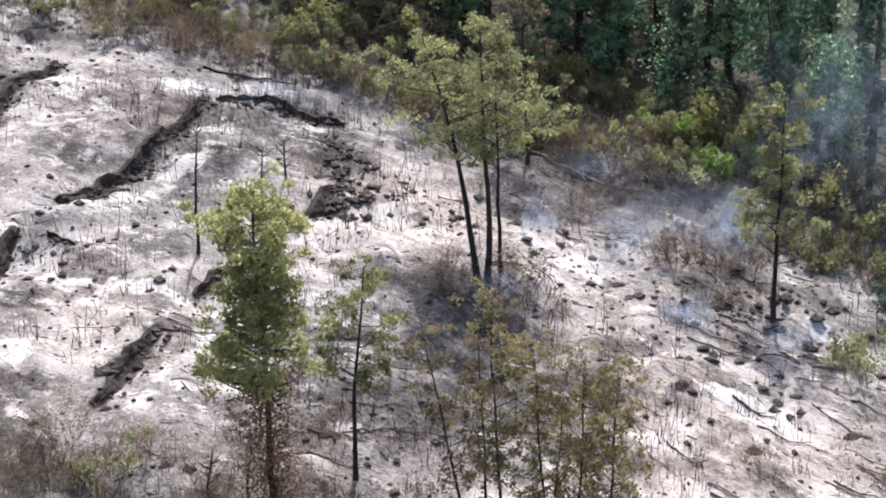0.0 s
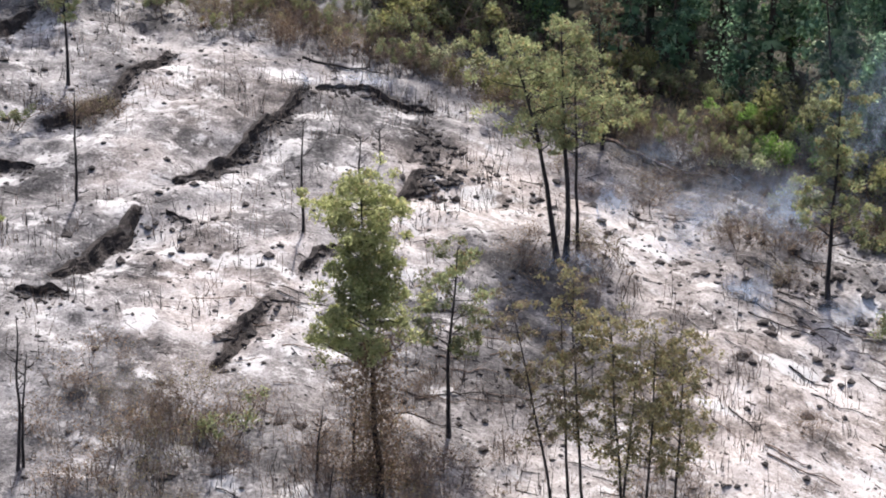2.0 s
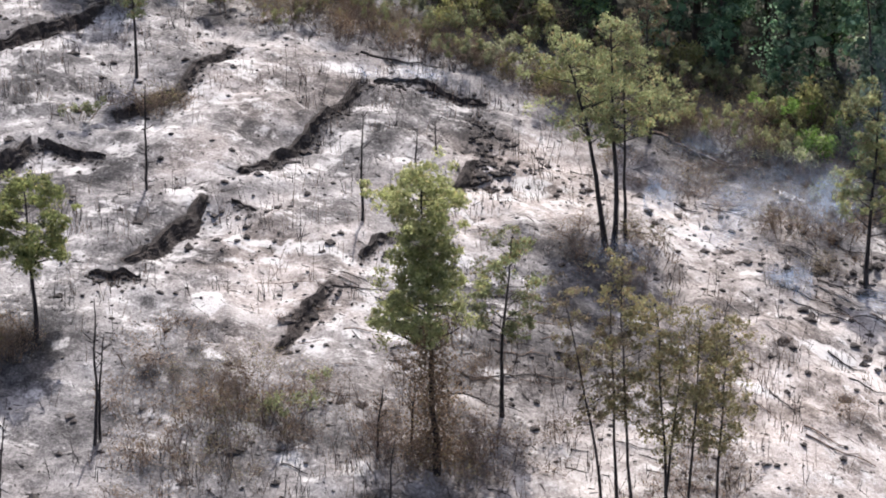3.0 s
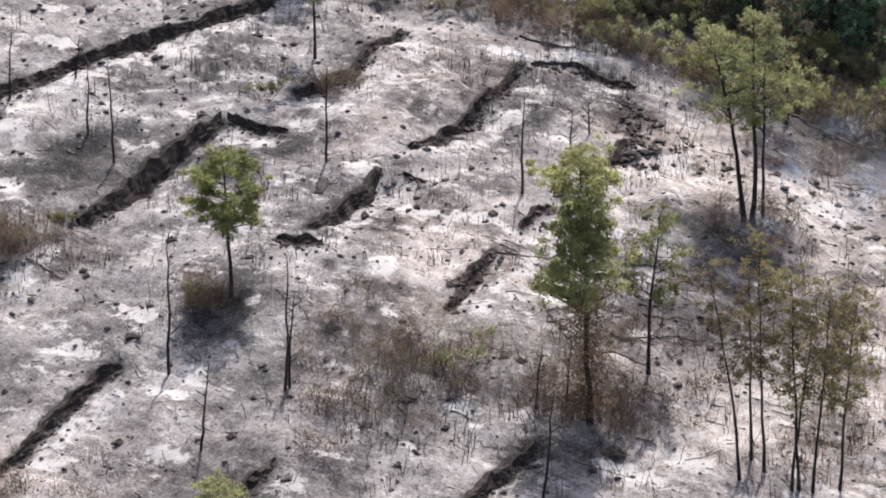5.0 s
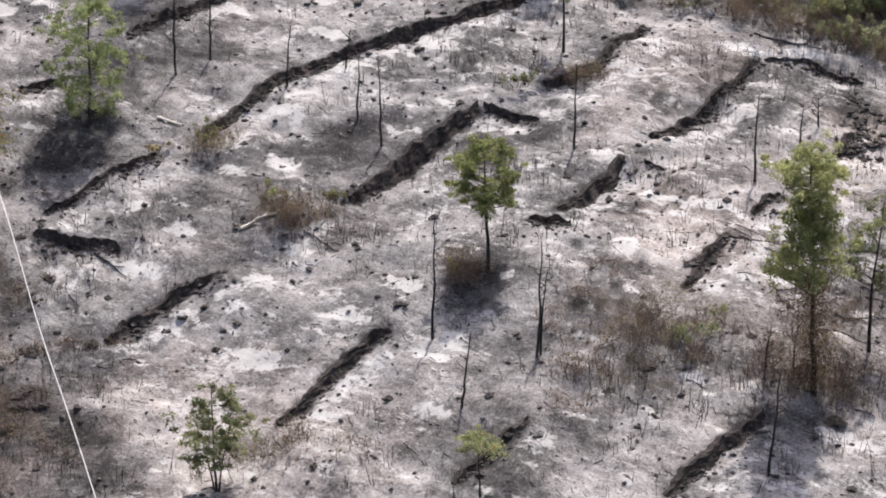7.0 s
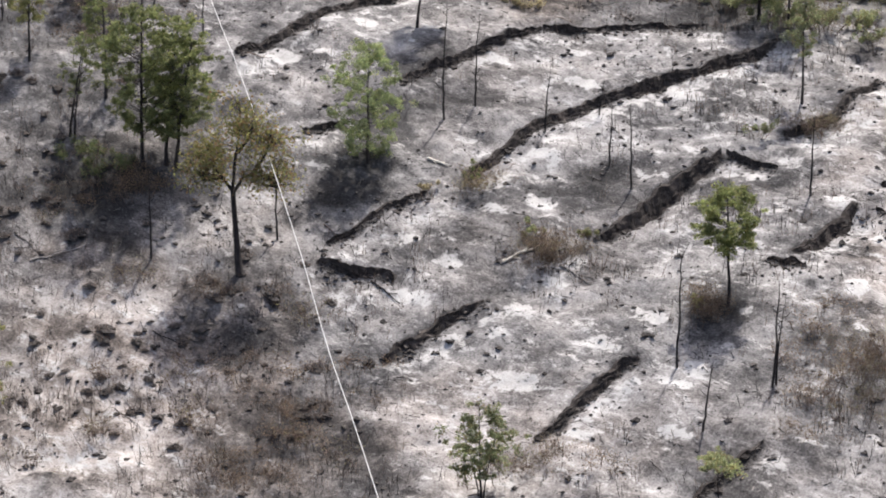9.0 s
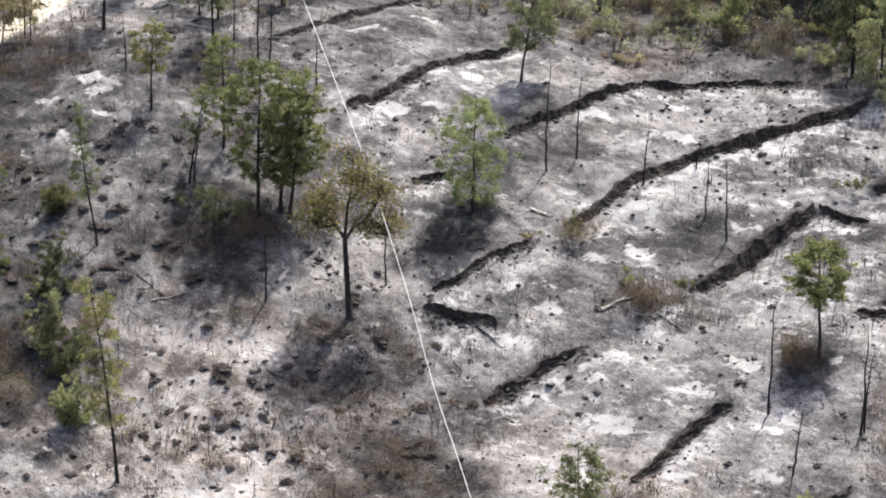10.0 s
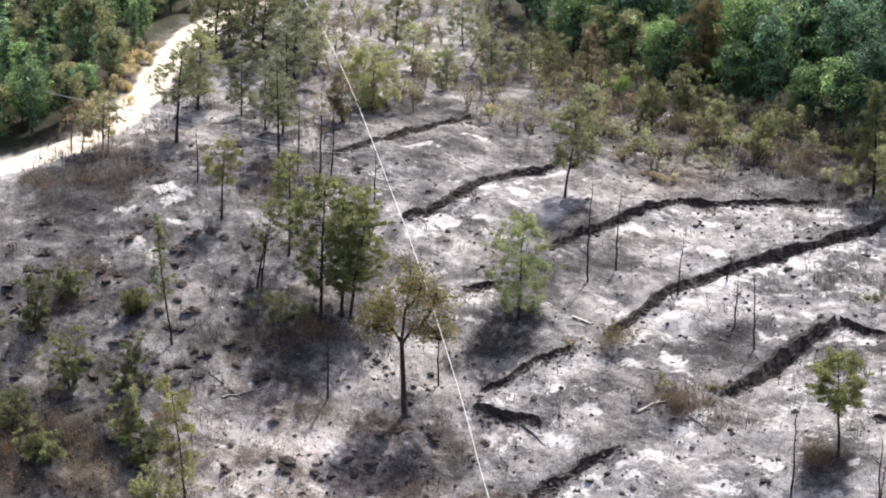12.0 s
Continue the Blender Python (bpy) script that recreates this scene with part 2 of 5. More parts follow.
    return 2 * ((a * (1 - fx) + b * fx) * (1 - fy) + (c * (1 - fx) + d * fx) * fy) - 1


def eased(v, low, high, reach_low, reach_high):
    v = np.where(v > high, high + reach_high * (1 - np.exp(-np.clip(v - high, 0, 9e3) / reach_high)), v)
    return np.where(v < low, low - reach_low * (1 - np.exp(-np.clip(low - v, 0, 9e3) / reach_low)), v)


# a hillside rising away to +y, its swells and hollows on a 20 m mesh
SWELLS = (-1.136, -2.626, -0.75, 1.637, 1.452, 1.799, 1.453, 0.046, 1.011, -0.289,
          1.36, 1.285, 0.796, 1.347, 0.256, -0.249, -1.723, -1.028, 0.011, 0.037)


def hill(x, y):
    x, y = np.asarray(x, float), np.asarray(y, float)
    u, v = eased(x, -72, 38, 20, 16), eased(y, 66, 132, 20, 24)
    a, b = u / 50, (v - 95) / 50
    z = 10.675 + 20.427 * b - 0.526 * b * b - 1.718 * a - 0.363 * a * b - 0.526 * a * a
    for k, s in enumerate(SWELLS):
        cx, cy = (-58, -38, -18, 2, 24)[k % 5], (80, 98, 118, 140)[k // 5]
        z = z + s * np.exp(-((u - cx) ** 2 + (v - cy) ** 2) / 338)
    return z + 0.16 * np.clip(y - 150, 0, 900)


# terrace banks: the lip of each, left to right, with the drop below it
BANKS = [
    (0.85, [(-15.8, 78.4), (-14.7, 79.7), (-13.4, 81.6), (-12.2, 82.9), (-11.1, 83.3)]),
    (0.8, [(-25.1, 84.8), (-23.8, 85.9), (-22.3, 87.4), (-20.3, 88.7)]),
    (0.6, [(-30.4, 91.0), (-28.8, 90.7), (-27.4, 90.7), (-25.7, 90.3)]),
    (0.45, [(-30.2, 92.6), (-28.7, 93.8), (-27.0, 95.4), (-25.2, 96.7)]),
    (0.95, [(-23.2, 98.4), (-20.9, 101.5), (-19.5, 103.5), (-17.9, 104.9), (-16.3, 106.1), (-14.6, 107.2),
            (-12.6, 108.5), (-10.2, 109.6), (-8.2, 111.0), (-5.7, 113.3)]),
    (1.75, [(-14.4, 93.9), (-12.8, 95.8), (-11.3, 97.9), (-9.6, 99.7), (-8.2, 100.8)]),
    (0.6, [(-8.0, 100.9), (-6.6, 100.5), (-4.9, 99.8)]),
    (1.05, [(-3.8, 91.4), (-2.7, 92.7), (-1.6, 94.4), (-0.4, 96.1)]),
    (0.7, [(1.0, 97.9), (2.5, 99.4), (3.8, 100.7), (5.4, 102.9), (6.6, 105.2), (7.2, 106.2)]),
    (0.95, [(2.5, 85.5), (3.1, 86.6), (3.9, 88.1), (4.7, 89.6)]),
    (0.8, [(1.6, 73.0), (2.6, 74.3), (3.8, 75.7), (4.8, 76.8), (5.8, 77.6)]),
    (0.8, [(-4.8, 103.3), (-3.4, 104.3), (-2.0, 105.5), (-0.9, 107.2), (0.8, 109.4)]),
    (0.85, [(-28.9, 106.1), (-27.0, 108.3), (-25.1, 110.3), (-22.8, 112.5), (-21.1, 113.8)]),
    (0.42, [(-21.0, 113.9), (-17.8, 114.8), (-14.9, 115.4), (-10.8, 115.8)]),
    (0.85, [(-40.1, 107.4), (-37.7, 110.6), (-36.0, 113.9), (-33.7, 116.9), (-31.1, 118.3)]),
    (0.8, [(-48.4, 115.3), (-46.4, 118.5), (-44.3, 122.3), (-41.9, 125.6), (-40.3, 127.2)]),
    (0.6, [(-33.8, 100.9), (-32.7, 101.5), (-31.5, 102.1)]),
    (0.5, [(7.5, 106.4), (8.7, 106.6), (9.7, 106.6), (10.8, 106.1), (12.0, 105.7), (12.9, 105.3)]),
    (1.1, [(10.5, 97.3), (11.2, 98.4), (11.8, 99.4)]),
    (0.8, [(6.0, 91.7), (6.8, 92.7), (7.7, 93.3)]),
    (0.5, [(-7.4, 74.1), (-6.6, 75.0), (-5.7, 76.0), (-4.4, 77.1)]),
    (0.2, [(0.7, 95.6), (1.8, 95.2)]),
    (0.25, [(-5.0, 90.6), (-2.9, 90.3)]),
    (0.4, [(-27.4, 122.0), (-22.8, 122.3)]),
]
ROAD = [(-96.0, 108.0), (-82.0, 112.2), (-75.0, 115.0), (-71.3, 117.6), (-69.2, 122.0), (-69.4, 129.0), (-70.8, 138.0), (-71.3, 146.0), (-68.0, 158.0), (-60.0, 175.0)]


def along(x, y, line):
    """Distance to a polyline, signed (+ on its left), and how far along it lies, 0 to its length, outside past the ends."""
    best = np.full(np.shape(x), 1e9)
    side, run, total = np.zeros(np.shape(x)), np.zeros(np.shape(x)), 0.0
    for k, ((x0, y0), (x1, y1)) in enumerate(zip(line, line[1:])):
        dx, dy = x1 - x0, y1 - y0
        n = math.hypot(dx, dy)
        s = ((x - x0) * dx + (y - y0) * dy) / n
        t = np.clip(s, 0, n)
        d = np.hypot(x - x0 - t * dx / n, y - y0 - t * dy / n)
        near = d < best
        best = np.where(near, d, best)
        side = np.where(near, (dx * (y - y0) - dy * (x - x0)) / n, side)
        run = np.where(near, total + np.where((k == 0) & (s < 0) | (k == len(line) - 2) & (s > n), s, t), run)
        total += n
    return best, side, run, total


def terrain(x, y, detail=True):
    x, y = np.asarray(x, float), np.asarray(y, float)
    z = hill(x, y)
    for drop, line in BANKS:
        px, py = [p[0] for p in line], [p[1] for p in line]
        near = (x > min(px) - 6) & (x < max(px) + 6) & (y > min(py) - 6) & (y < max(py) + 6)
        if not near.any():
            continue
        xs, ys = x[near], y[near]
        wob = 0.16 * value_noise(xs, ys, 0.9, 3) + 0.10 * value_noise(xs, ys, 0.4, 4)
        d, s, run, total = along(xs, ys, line)
        end = np.clip(np.minimum(run + 0.3, total + 0.3 - run) / 1.7, 0, 1)
        s = s + wob - 0.20
        step = np.where(s > 0, 0.12 * np.exp(-s / 1.6), -0.9 * np.clip(-s / 0.42, 0, 1) * np.exp(-np.clip(-s - 0.42, 0, 99) / 1.7))
        add = np.zeros(np.shape(x))
        add[near] = 0.56 * drop * (0.78 + 0.34 * value_noise(xs, ys, 1.9, 8) + 0.25 * value_noise(xs, ys, 4.0, 19)) * step * end * np.exp(-np.clip(d - np.abs(s), 0, 9) ** 2 * 2)
        z = z + add
    if detail:
        fade = np.exp(-np.clip(np.hypot(x + 18, y - 100) - 90, 0, 999) / 30)
        z = z + fade * (0.30 * value_noise(x, y, 4.5, 11) + 0.22 * value_noise(x * 0.7, y, 1.6, 12)
                        + 0.12 * value_noise(x, y, 0.7, 13) + 0.065 * value_noise(x, y, 0.35, 14))
    if detail:
        z = z + 0.20 * np.clip((-31.0 - x) / 4, 0, 1) * np.clip((112 - y) / 6, 0, 1) * np.clip(0.6 * value_noise(x, y, 1.3, 26) + 0.4 * value_noise(x, y, 0.6, 27), -0.2, 1)
    d, s, run, total = along(x, y, ROAD)
    flat = np.clip((2.6 - d) / 1.0, 0, 1)
    return np.where(d < 2.6, z * (1 - flat) + flat * (hill(x, y) - 0.1), z)


def heights(pts):
    p = np.asarray(pts, float).reshape(-1, 2)
    return terrain(p[:, 0], p[:, 1])


def height(x, y):
    return float(terrain(np.array([x]), np.array([y]))[0])


# ---------------------------------------------------------------- mesh helpers
class Shape:
    """Gathers vertices and faces of one mesh."""

    def __init__(self):
        self.v, self.f, self.n = [], [], 0

    def add(self, verts, faces):
        verts, faces = np.asarray(verts, float).reshape(-1, 3), np.asarray(faces, int)
        self.v.append(verts)
        self.f.extend((faces + self.n).tolist())
        self.n += len(verts)
        return self

    def tube(self, pts, radii, sides=6):
        pts = [Vector(p) for p in pts]
        rings = []
        for k, p in enumerate(pts):
            d = (pts[min(k + 1, len(pts) - 1)] - pts[max(k - 1, 0)])
            d = d.normalized() if d.length > 1e-6 else Vector((0, 0, 1))
            a = d.cross(Vector((0.31, 0.95, 0.07))).normalized()
            b = d.cross(a)
            for s in range(sides):
                w = 2 * math.pi * s / sides
                rings.append(p + (a * math.cos(w) + b * math.sin(w)) * radii[k])
        faces = []
        for k in range(len(pts) - 1):
            for s in range(sides):
                t = (s + 1) % sides
                faces.append((k * sides + s, k * sides + t, (k + 1) * sides + t, (k + 1) * sides + s))
        self.add([tuple(r) for r in rings], faces)
        for k in (0, len(pts) - 1) if sides > 3 else ():
            self.f.append([self.n - len(rings) + k * sides + s for s in range(sides)])
        return self

    def leaves(self, centres, size, r, droop=0.0, slim=0.5):
        """One small folded leaf at each centre, at all angles."""
        n = len(centres)
        u = r.normal(size=(n, 3))
        u[:, 2] -= droop
        u /= np.linalg.norm(u, axis=1)[:, None]
        w = np.cross(u, r.normal(size=(n, 3)))
        w /= np.linalg.norm(w, axis=1)[:, None] + 1e-9
        k = np.cross(u, w)
        s = (size * r.uniform(0.6, 1.3, n))[:, None]
        c = np.asarray(centres)
        v = np.stack([c - u * s * 0.5, c + w * s * slim * 0.5 + k * s * 0.1, c + u * s * 0.5, c - w * s * slim * 0.5 + k * s * 0.1], 1).reshape(-1, 3)
        i = np.arange(n)[:, None] * 4
        return self.add(v, np.concatenate([i + np.array([[0, 1, 2]]), i + np.array([[0, 2, 3]])]))

    def tuft(self, centre, rad, n, size, r, slim=0.6, flat=0.75, fill=0.25, rough=0.5):
        """A clump of small leaves that lie mostly on its outside and face outwards."""
        d = r.normal(size=(n, 3))
        d[:, 2] += 0.3
        d /= np.linalg.norm(d, axis=1)[:, None]
        q = np.where(r.uniform(size=n) < fill, r.uniform(0.1, 0.8, n), r.uniform(0.75, 1.12, n))[:, None]
        c = np.asarray(centre) + d * q * rad * np.array([1, 1, flat])
        k = d + r.normal(size=(n, 3)) * rough
        k /= np.linalg.norm(k, axis=1)[:, None]
        u = np.cross(k, r.normal(size=(n, 3)))
        u /= np.linalg.norm(u, axis=1)[:, None] + 1e-9
        w = np.cross(k, u)
        s = (size * r.uniform(0.6, 1.3, n))[:, None]
        v = np.stack([c - u * s * 0.5, c + w * s * slim * 0.5 - k * s * 0.12, c + u * s * 0.5, c - w * s * slim * 0.5 - k * s * 0.12], 1).reshape(-1, 3)
        i = np.arange(n)[:, None] * 4
        return self.add(v, np.concatenate([i + np.array([[0, 1, 2]]), i + np.array([[0, 2, 3]])]))

    def mesh(self, name, smooth=False):
        me = bpy.data.meshes.new(name)
        me.from_pydata(np.concatenate(self.v).tolist(), [], self.f)
        if smooth:
            me.shade_smooth()
        me.update()
        return me


def part(name, shape, mat, parent, label="", smooth=False):
    me = shape.mesh(name, smooth)
    me.materials.append(mat)
    ob = new(name, me)
    ob.parent = parent
    if label:
        tagged(ob, label)
    return ob


def thing(name, x, y, label, category, group="", kind="", z=None, turn=0.0):
    ob = new(name)
    ob.empty_display_size = 0.3
    ob.matrix_basis = pose(x, y, height(x, y) if z is None else z, 0, 0, turn)
    return tagged(ob, label, category, group, kind)


def solo(name, shape, mat, label, category, kind="", group="", smooth=False, at=(0, 0, 0)):
    me = shape.mesh(name, smooth)
    me.materials.append(mat)
    ob = new(name, me)
    ob.location = at
    return tagged(ob, label, category, group, kind)


# ---------------------------------------------------------------- ground
def spread(low, high, fine_low, fine_high, step, grow):
    mid = np.arange(fine_low, fine_high + 1e-6, step).tolist()
    s, v = step, fine_high
    up = []
    while v < high:
        s *= grow
        v += s
        up.append(v)
    s, v = step, fine_low
    down = []
    while v > low:
        s *= grow
        v -= s
        down.append(v)
    return np.array(down[::-1] + mid + up)


# ash drifts: x, y, length, width, turn in degrees
ASH = [
    [(-23.0, 109.8, 2.0, 1.4, -16), (-17.4, 107.7, 2.1, 1.0, -23), (-11.4, 107.1, 3.3, 1.6, -44), (-18.7, 100.7, 2.0, 1.0, -22), (-20.9, 95.8, 1.9, 0.6, -28), (-10.1, 101.1, 1.6, 0.9, -20), (-12.7, 99.3, 1.7, 0.7, -28), (-4.2, 100.4, 2.1, 1.2, -33)],
    [(-1.3, 96.3, 1.7, 1.4, -11), (-15.6, 91.5, 1.4, 0.9, -13), (-16.5, 90.0, 1.6, 0.9, -25), (-18.2, 87.9, 1.7, 1.2, -24), (-19.1, 86.2, 1.5, 0.9, -26), (-13.6, 85.0, 2.7, 0.7, -26), (-10.9, 86.6, 1.9, 1.0, -31), (-8.2, 82.6, 1.3, 0.8, -21)],
    [(-9.1, 81.6, 2.4, 1.0, -20), (-8.7, 78.3, 2.3, 0.6, -22), (-17.7, 82.8, 3.4, 1.4, -23), (-16.4, 88.9, 2.2, 0.3, -25), (-5.9, 86.7, 1.2, 1.2, -30), (-0.3, 88.5, 1.7, 1.5, -27), (-0.0, 85.0, 1.2, 0.8, -26), (-0.9, 78.6, 1.8, 0.7, -27)],
    [(-2.2, 77.0, 1.7, 0.6, -15), (3.1, 79.4, 1.6, 0.7, -17), (5.1, 79.0, 1.2, 1.0, -18), (3.5, 82.6, 1.5, 0.5, -18), (1.5, 81.2, 1.5, 0.4, -18), (-1.3, 82.2, 1.1, 0.4, -28), (3.0, 92.3, 5.6, 0.7, -19), (6.9, 86.3, 2.4, 0.8, -22)],
    [(6.2, 101.1, 1.7, 2.6, -37), (-6.5, 84.2, 1.3, 0.4, -15), (8.9, 76.3, 2.8, 1.4, -17), (11.7, 76.7, 2.1, 0.9, -25), (5.6, 86.1, 1.5, 0.5, -14), (-37.4, 108.1, 4.5, 1.9, -9), (-38.8, 106.1, 1.9, 1.0, 4), (-32.8, 112.9, 2.0, 1.8, 1)],
    [(-32.5, 98.1, 1.8, 0.5, -4), (-21.1, 97.8, 2.0, 0.7, -23), (-25.5, 93.3, 1.7, 0.9, -6), (-24.8, 89.1, 3.3, 1.1, -17), (-22.8, 91.6, 2.1, 1.0, -12), (-10.2, 113.7, 2.9, 1.6, -36), (-18.1, 111.6, 1.7, 0.6, -18), (-18.5, 96.4, 2.5, 1.3, -13)],
    [(-58.5, 107.9, 2.2, 2.6, -22), (-60.0, 109.5, 5.4, 1.5, -26), (-4.4, 95.2, 2.0, 1.5, -17), (-5.9, 99.0, 1.9, 1.2, -29), (-23.7, 101.5, 1.8, 0.6, 3), (-30.7, 98.8, 1.4, 0.5, 5), (7.6, 103.9, 2.3, 1.8, -37), (6.3, 107.6, 3.2, 0.9, -11)],
    [(14.2, 98.1, 1.8, 2.6, -16), (10.3, 91.6, 1.3, 0.8, -20), (21.0, 94.8, 2.8, 0.7, -31), (22.1, 92.9, 3.4, 0.4, -42), (22.9, 89.4, 3.1, 0.4, -45), (24.5, 86.9, 3.0, 1.0, -17), (29.6, 92.1, 2.6, 0.9, -30), (8.2, 99.2, 1.8, 0.7, -13)],
    [(26.0, 99.4, 3.2, 0.4, -52), (17.0, 88.5, 1.8, 1.1, -12), (18.4, 85.6, 1.8, 0.4, -24), (20.9, 83.6, 2.1, 0.7, -38), (27.7, 89.7, 2.1, 0.6, -47), (21.0, 97.2, 2.1, 0.4, -28), (10.9, 83.8, 1.7, 0.5, -19)],
    [(-59.6, 103.0, 4.0, 1.4, -45), (-56.5, 104.6, 3.0, 1.0, -30), (-62.0, 106.4, 3.0, 0.9, -15), (-57.0, 101.0, 2.5, 0.9, -60), (-60.4, 100.2, 1.8, 0.6, -40), (-42.0, 118.6, 4.2, 1.4, 0), (-38.6, 121.8, 3.0, 0.9, -10), (-34.5, 108.4, 2.4, 0.9, 10)],
]
# stretches of bare pinkish soil, and of soot: x, y, radius, strength
SOIL = [(-41.0, 82.5, 8.0, 0.85), (-34.0, 78.0, 7.0, 0.7), (-17.0, 76.5, 4.5, 0.5), (3.0, 90.5, 3.5, 0.8), (3.0, 105.5, 4.0, 0.6),
        (14.5, 98.0, 4.0, 0.9), (24.0, 80.5, 8.0, 0.8), (22.0, 94.0, 6.0, 0.5), (-1.0, 99.5, 2.0, 0.5), (12.0, 79.0, 6.0, 0.4), (-21.0, 118.0, 3.0, 0.9),
        (-62.0, 118.0, 4.0, 0.4), (-21.0, 81.0, 3.5, 0.5)]
SOOT = [(-52.0, 97.0, 9.0, 0.5), (-63.0, 98.0, 10.0, 0.65), (-62.0, 82.0, 9.0, 0.65), (-66.0, 109.5, 6.0, 1.0), (-44.0, 95.0, 5.0, 0.8), (-57.0, 85.0, 7.0, 0.7),
        (-33.0, 87.0, 4.5, 0.6), (-29.5, 97.2, 2.4, 0.9), (-7.4, 86.2, 1.7, 1.0), (8.0, 79.0, 2.6, 0.5), (16.5, 92.0, 2.2, 0.8),
        (-29.0, 79.0, 4.0, 0.6), (-25.5, 76.5, 3.5, 0.9), (-28.8, 81.0, 4.5, 0.5), (-10.0, 118.0, 4.0, 0.7), (-20.0, 118.5, 4.0, 0.6), (-30.0, 122.0, 5.0, 0.6), (-13.0, 123.0, 5.0, 0.8), (-57.0, 80.5, 6.0, 0.9), (-14.8, 97.6, 2.6, 0.8), (-25.5, 106.0, 4.0, 0.6), (-20.5, 92.6, 3.0, 0.5), (-30.0, 104.0, 4.0, 0.4), (-5.0, 76.5, 4.0, 0.4), (26.5, 97.5, 2.0, 0.5), (22.5, 99.8, 3.2, 0.5), (25.5, 93.8, 3.5, 0.45), (20.5, 103.5, 2.5, 0.8), (26.5, 101.0, 2.0, 0.8), (30.5, 93.0, 2.0, 0.4), (-42.0, 124.0, 9.0, 0.5),
        (-17.0, 121.0, 5.0, 0.6), (-38.0, 133.0, 13.0, 0.45), (-24.0, 126.0, 7.0, 0.5), (-27.6, 110.0, 1.6, 0.9), (-53.0, 112.5, 7.0, 0.5), (2.0, 81.0, 3.0, 0.2), (12.5, 101.5, 1.5, 0.8),
        (10.5, 83.0, 3.0, 0.3), (28.5, 84.0, 1.5, 0.6)]


def build_ground():
    xs = spread(-1800, 1800, -76, 42, 0.23, 1.12)
    ys = spread(-400, 2600, 68, 128, 0.23, 1.08)
    gx, gy = np.meshgrid(xs, ys)
    x, y = gx.ravel(), gy.ravel()
    z = terrain(x, y)
    w, h = len(xs), len(ys)
    i = (np.arange(h - 1)[:, None] * w + np.arange(w - 1)[None, :]).ravel()
    faces = np.stack([i, i + 1, i + w + 1, i + w], 1)
    me = bpy.data.meshes.new("ground")
    me.vertices.add(len(x))
    me.vertices.foreach_set("co", np.stack([x, y, z], 1).ravel())
    me.loops.add(faces.size)
    me.loops.foreach_set("vertex_index", faces.ravel().astype(np.int32))
    me.polygons.add(len(faces))
    me.polygons.foreach_set("loop_start", np.arange(0, faces.size, 4, dtype=np.int32))
    me.update(calc_edges=True)
    me.shade_smooth()
    ragged = 0.5 + 0.35 * value_noise(x, y, 0.5, 21) + 0.3 * value_noise(x, y, 0.22, 22) + 0.4 * value_noise(x, y, 1.3, 25)
    ash = np.zeros(len(x))
    for group in ASH:
        for cx, cy, ln, wd, turn in group:
            near = (np.abs(x - cx) < ln * 1.2) & (np.abs(y - cy) < ln * 1.2)
            c, s = math.cos(radians(turn)), math.sin(radians(turn))
            u, v = (x[near] - cx) * c + (y[near] - cy) * s, (y[near] - cy) * c - (x[near] - cx) * s
            r = np.sqrt((u / (0.56 * ln)) ** 2 + (v / (0.52 * wd)) ** 2)
            ash[near] = np.maximum(ash[near], np.clip((1.0 - r + 0.7 * (ragged[near] - 0.5)) * 2.5, 0, 1))
    fall = np.clip((x - 16.5 - 0.25 * (95 - y)) / 3.5, 0, 1)
    soil, char = np.zeros(len(x)), np.zeros(len(x))
    blotch = value_noise(x, y, 2.2, 23) * 0.5 + value_noise(x, y, 0.8, 24) * 0.5
    for field, spots in ((soil, SOIL), (char, SOOT)):
        for cx, cy, r, k in spots:
            g = np.exp(-((x - cx) ** 2 + (y - cy) ** 2) / (r * r))
            field[:] = np.maximum(field, k * np.clip(g * 1.5 + 0.6 * blotch * (g > 0.05), 0, 1))
    humps = 0.6 * value_noise(x, y, 1.3, 26) + 0.4 * value_noise(x, y, 0.6, 27)
    rough = np.clip((-31.0 - x + 3 * blotch) / 4, 0, 1) * np.clip((112 - y) / 6, 0, 1)
    char = np.maximum(char, 0.75 * rough * np.clip((humps - 0.05) * 1.6, 0, 1))
    smudge = 0.5 * humps + 0.45 * value_noise(x, y, 2.4, 29) + 0.7 * value_noise(x, y, 7.0, 28) + 0.3 * value_noise(x, y, 0.35, 30)
    char = np.maximum(char, 0.7 * np.clip((smudge - 0.28) * 1.8, 0, 1))
    for drop, line in BANKS:
        px, py = [p[0] for p in line], [p[1] for p in line]
        near = (x > min(px) - 3) & (x < max(px) + 3) & (y > min(py) - 3) & (y < max(py) + 3)
        d, s, run, total = along(x[near], y[near], line)
        inside = np.clip(np.minimum(run, total - run) + 0.6, 0, 1)
        below = np.clip((0.36 + 0.12 * drop + 0.35 * (ragged[near] - 0.5) + s) / 0.18, 0, 1)
        above = 0.9 * np.exp(-d / (0.10 + 0.13 * drop)) + 0.8 * (ragged[near] - 0.5) * np.exp(-d / 1.2)
        char[near] = np.maximum(char[near], np.clip(np.where(s < 0, below, above) * inside, 0, 1))
        foot = np.exp(-((s + 1.5) / 0.6) ** 2) * inside
        ash[near] = np.maximum(ash[near], np.clip(foot * 0.5 + 0.9 * (ragged[near] - 0.62), 0, 0.5) * (s < 0))
    d, s, run, total = along(x, y, ROAD)
    track = np.clip((1.95 - d + 0.5 * (ragged - 0.5)) / 0.5, 0, 1)
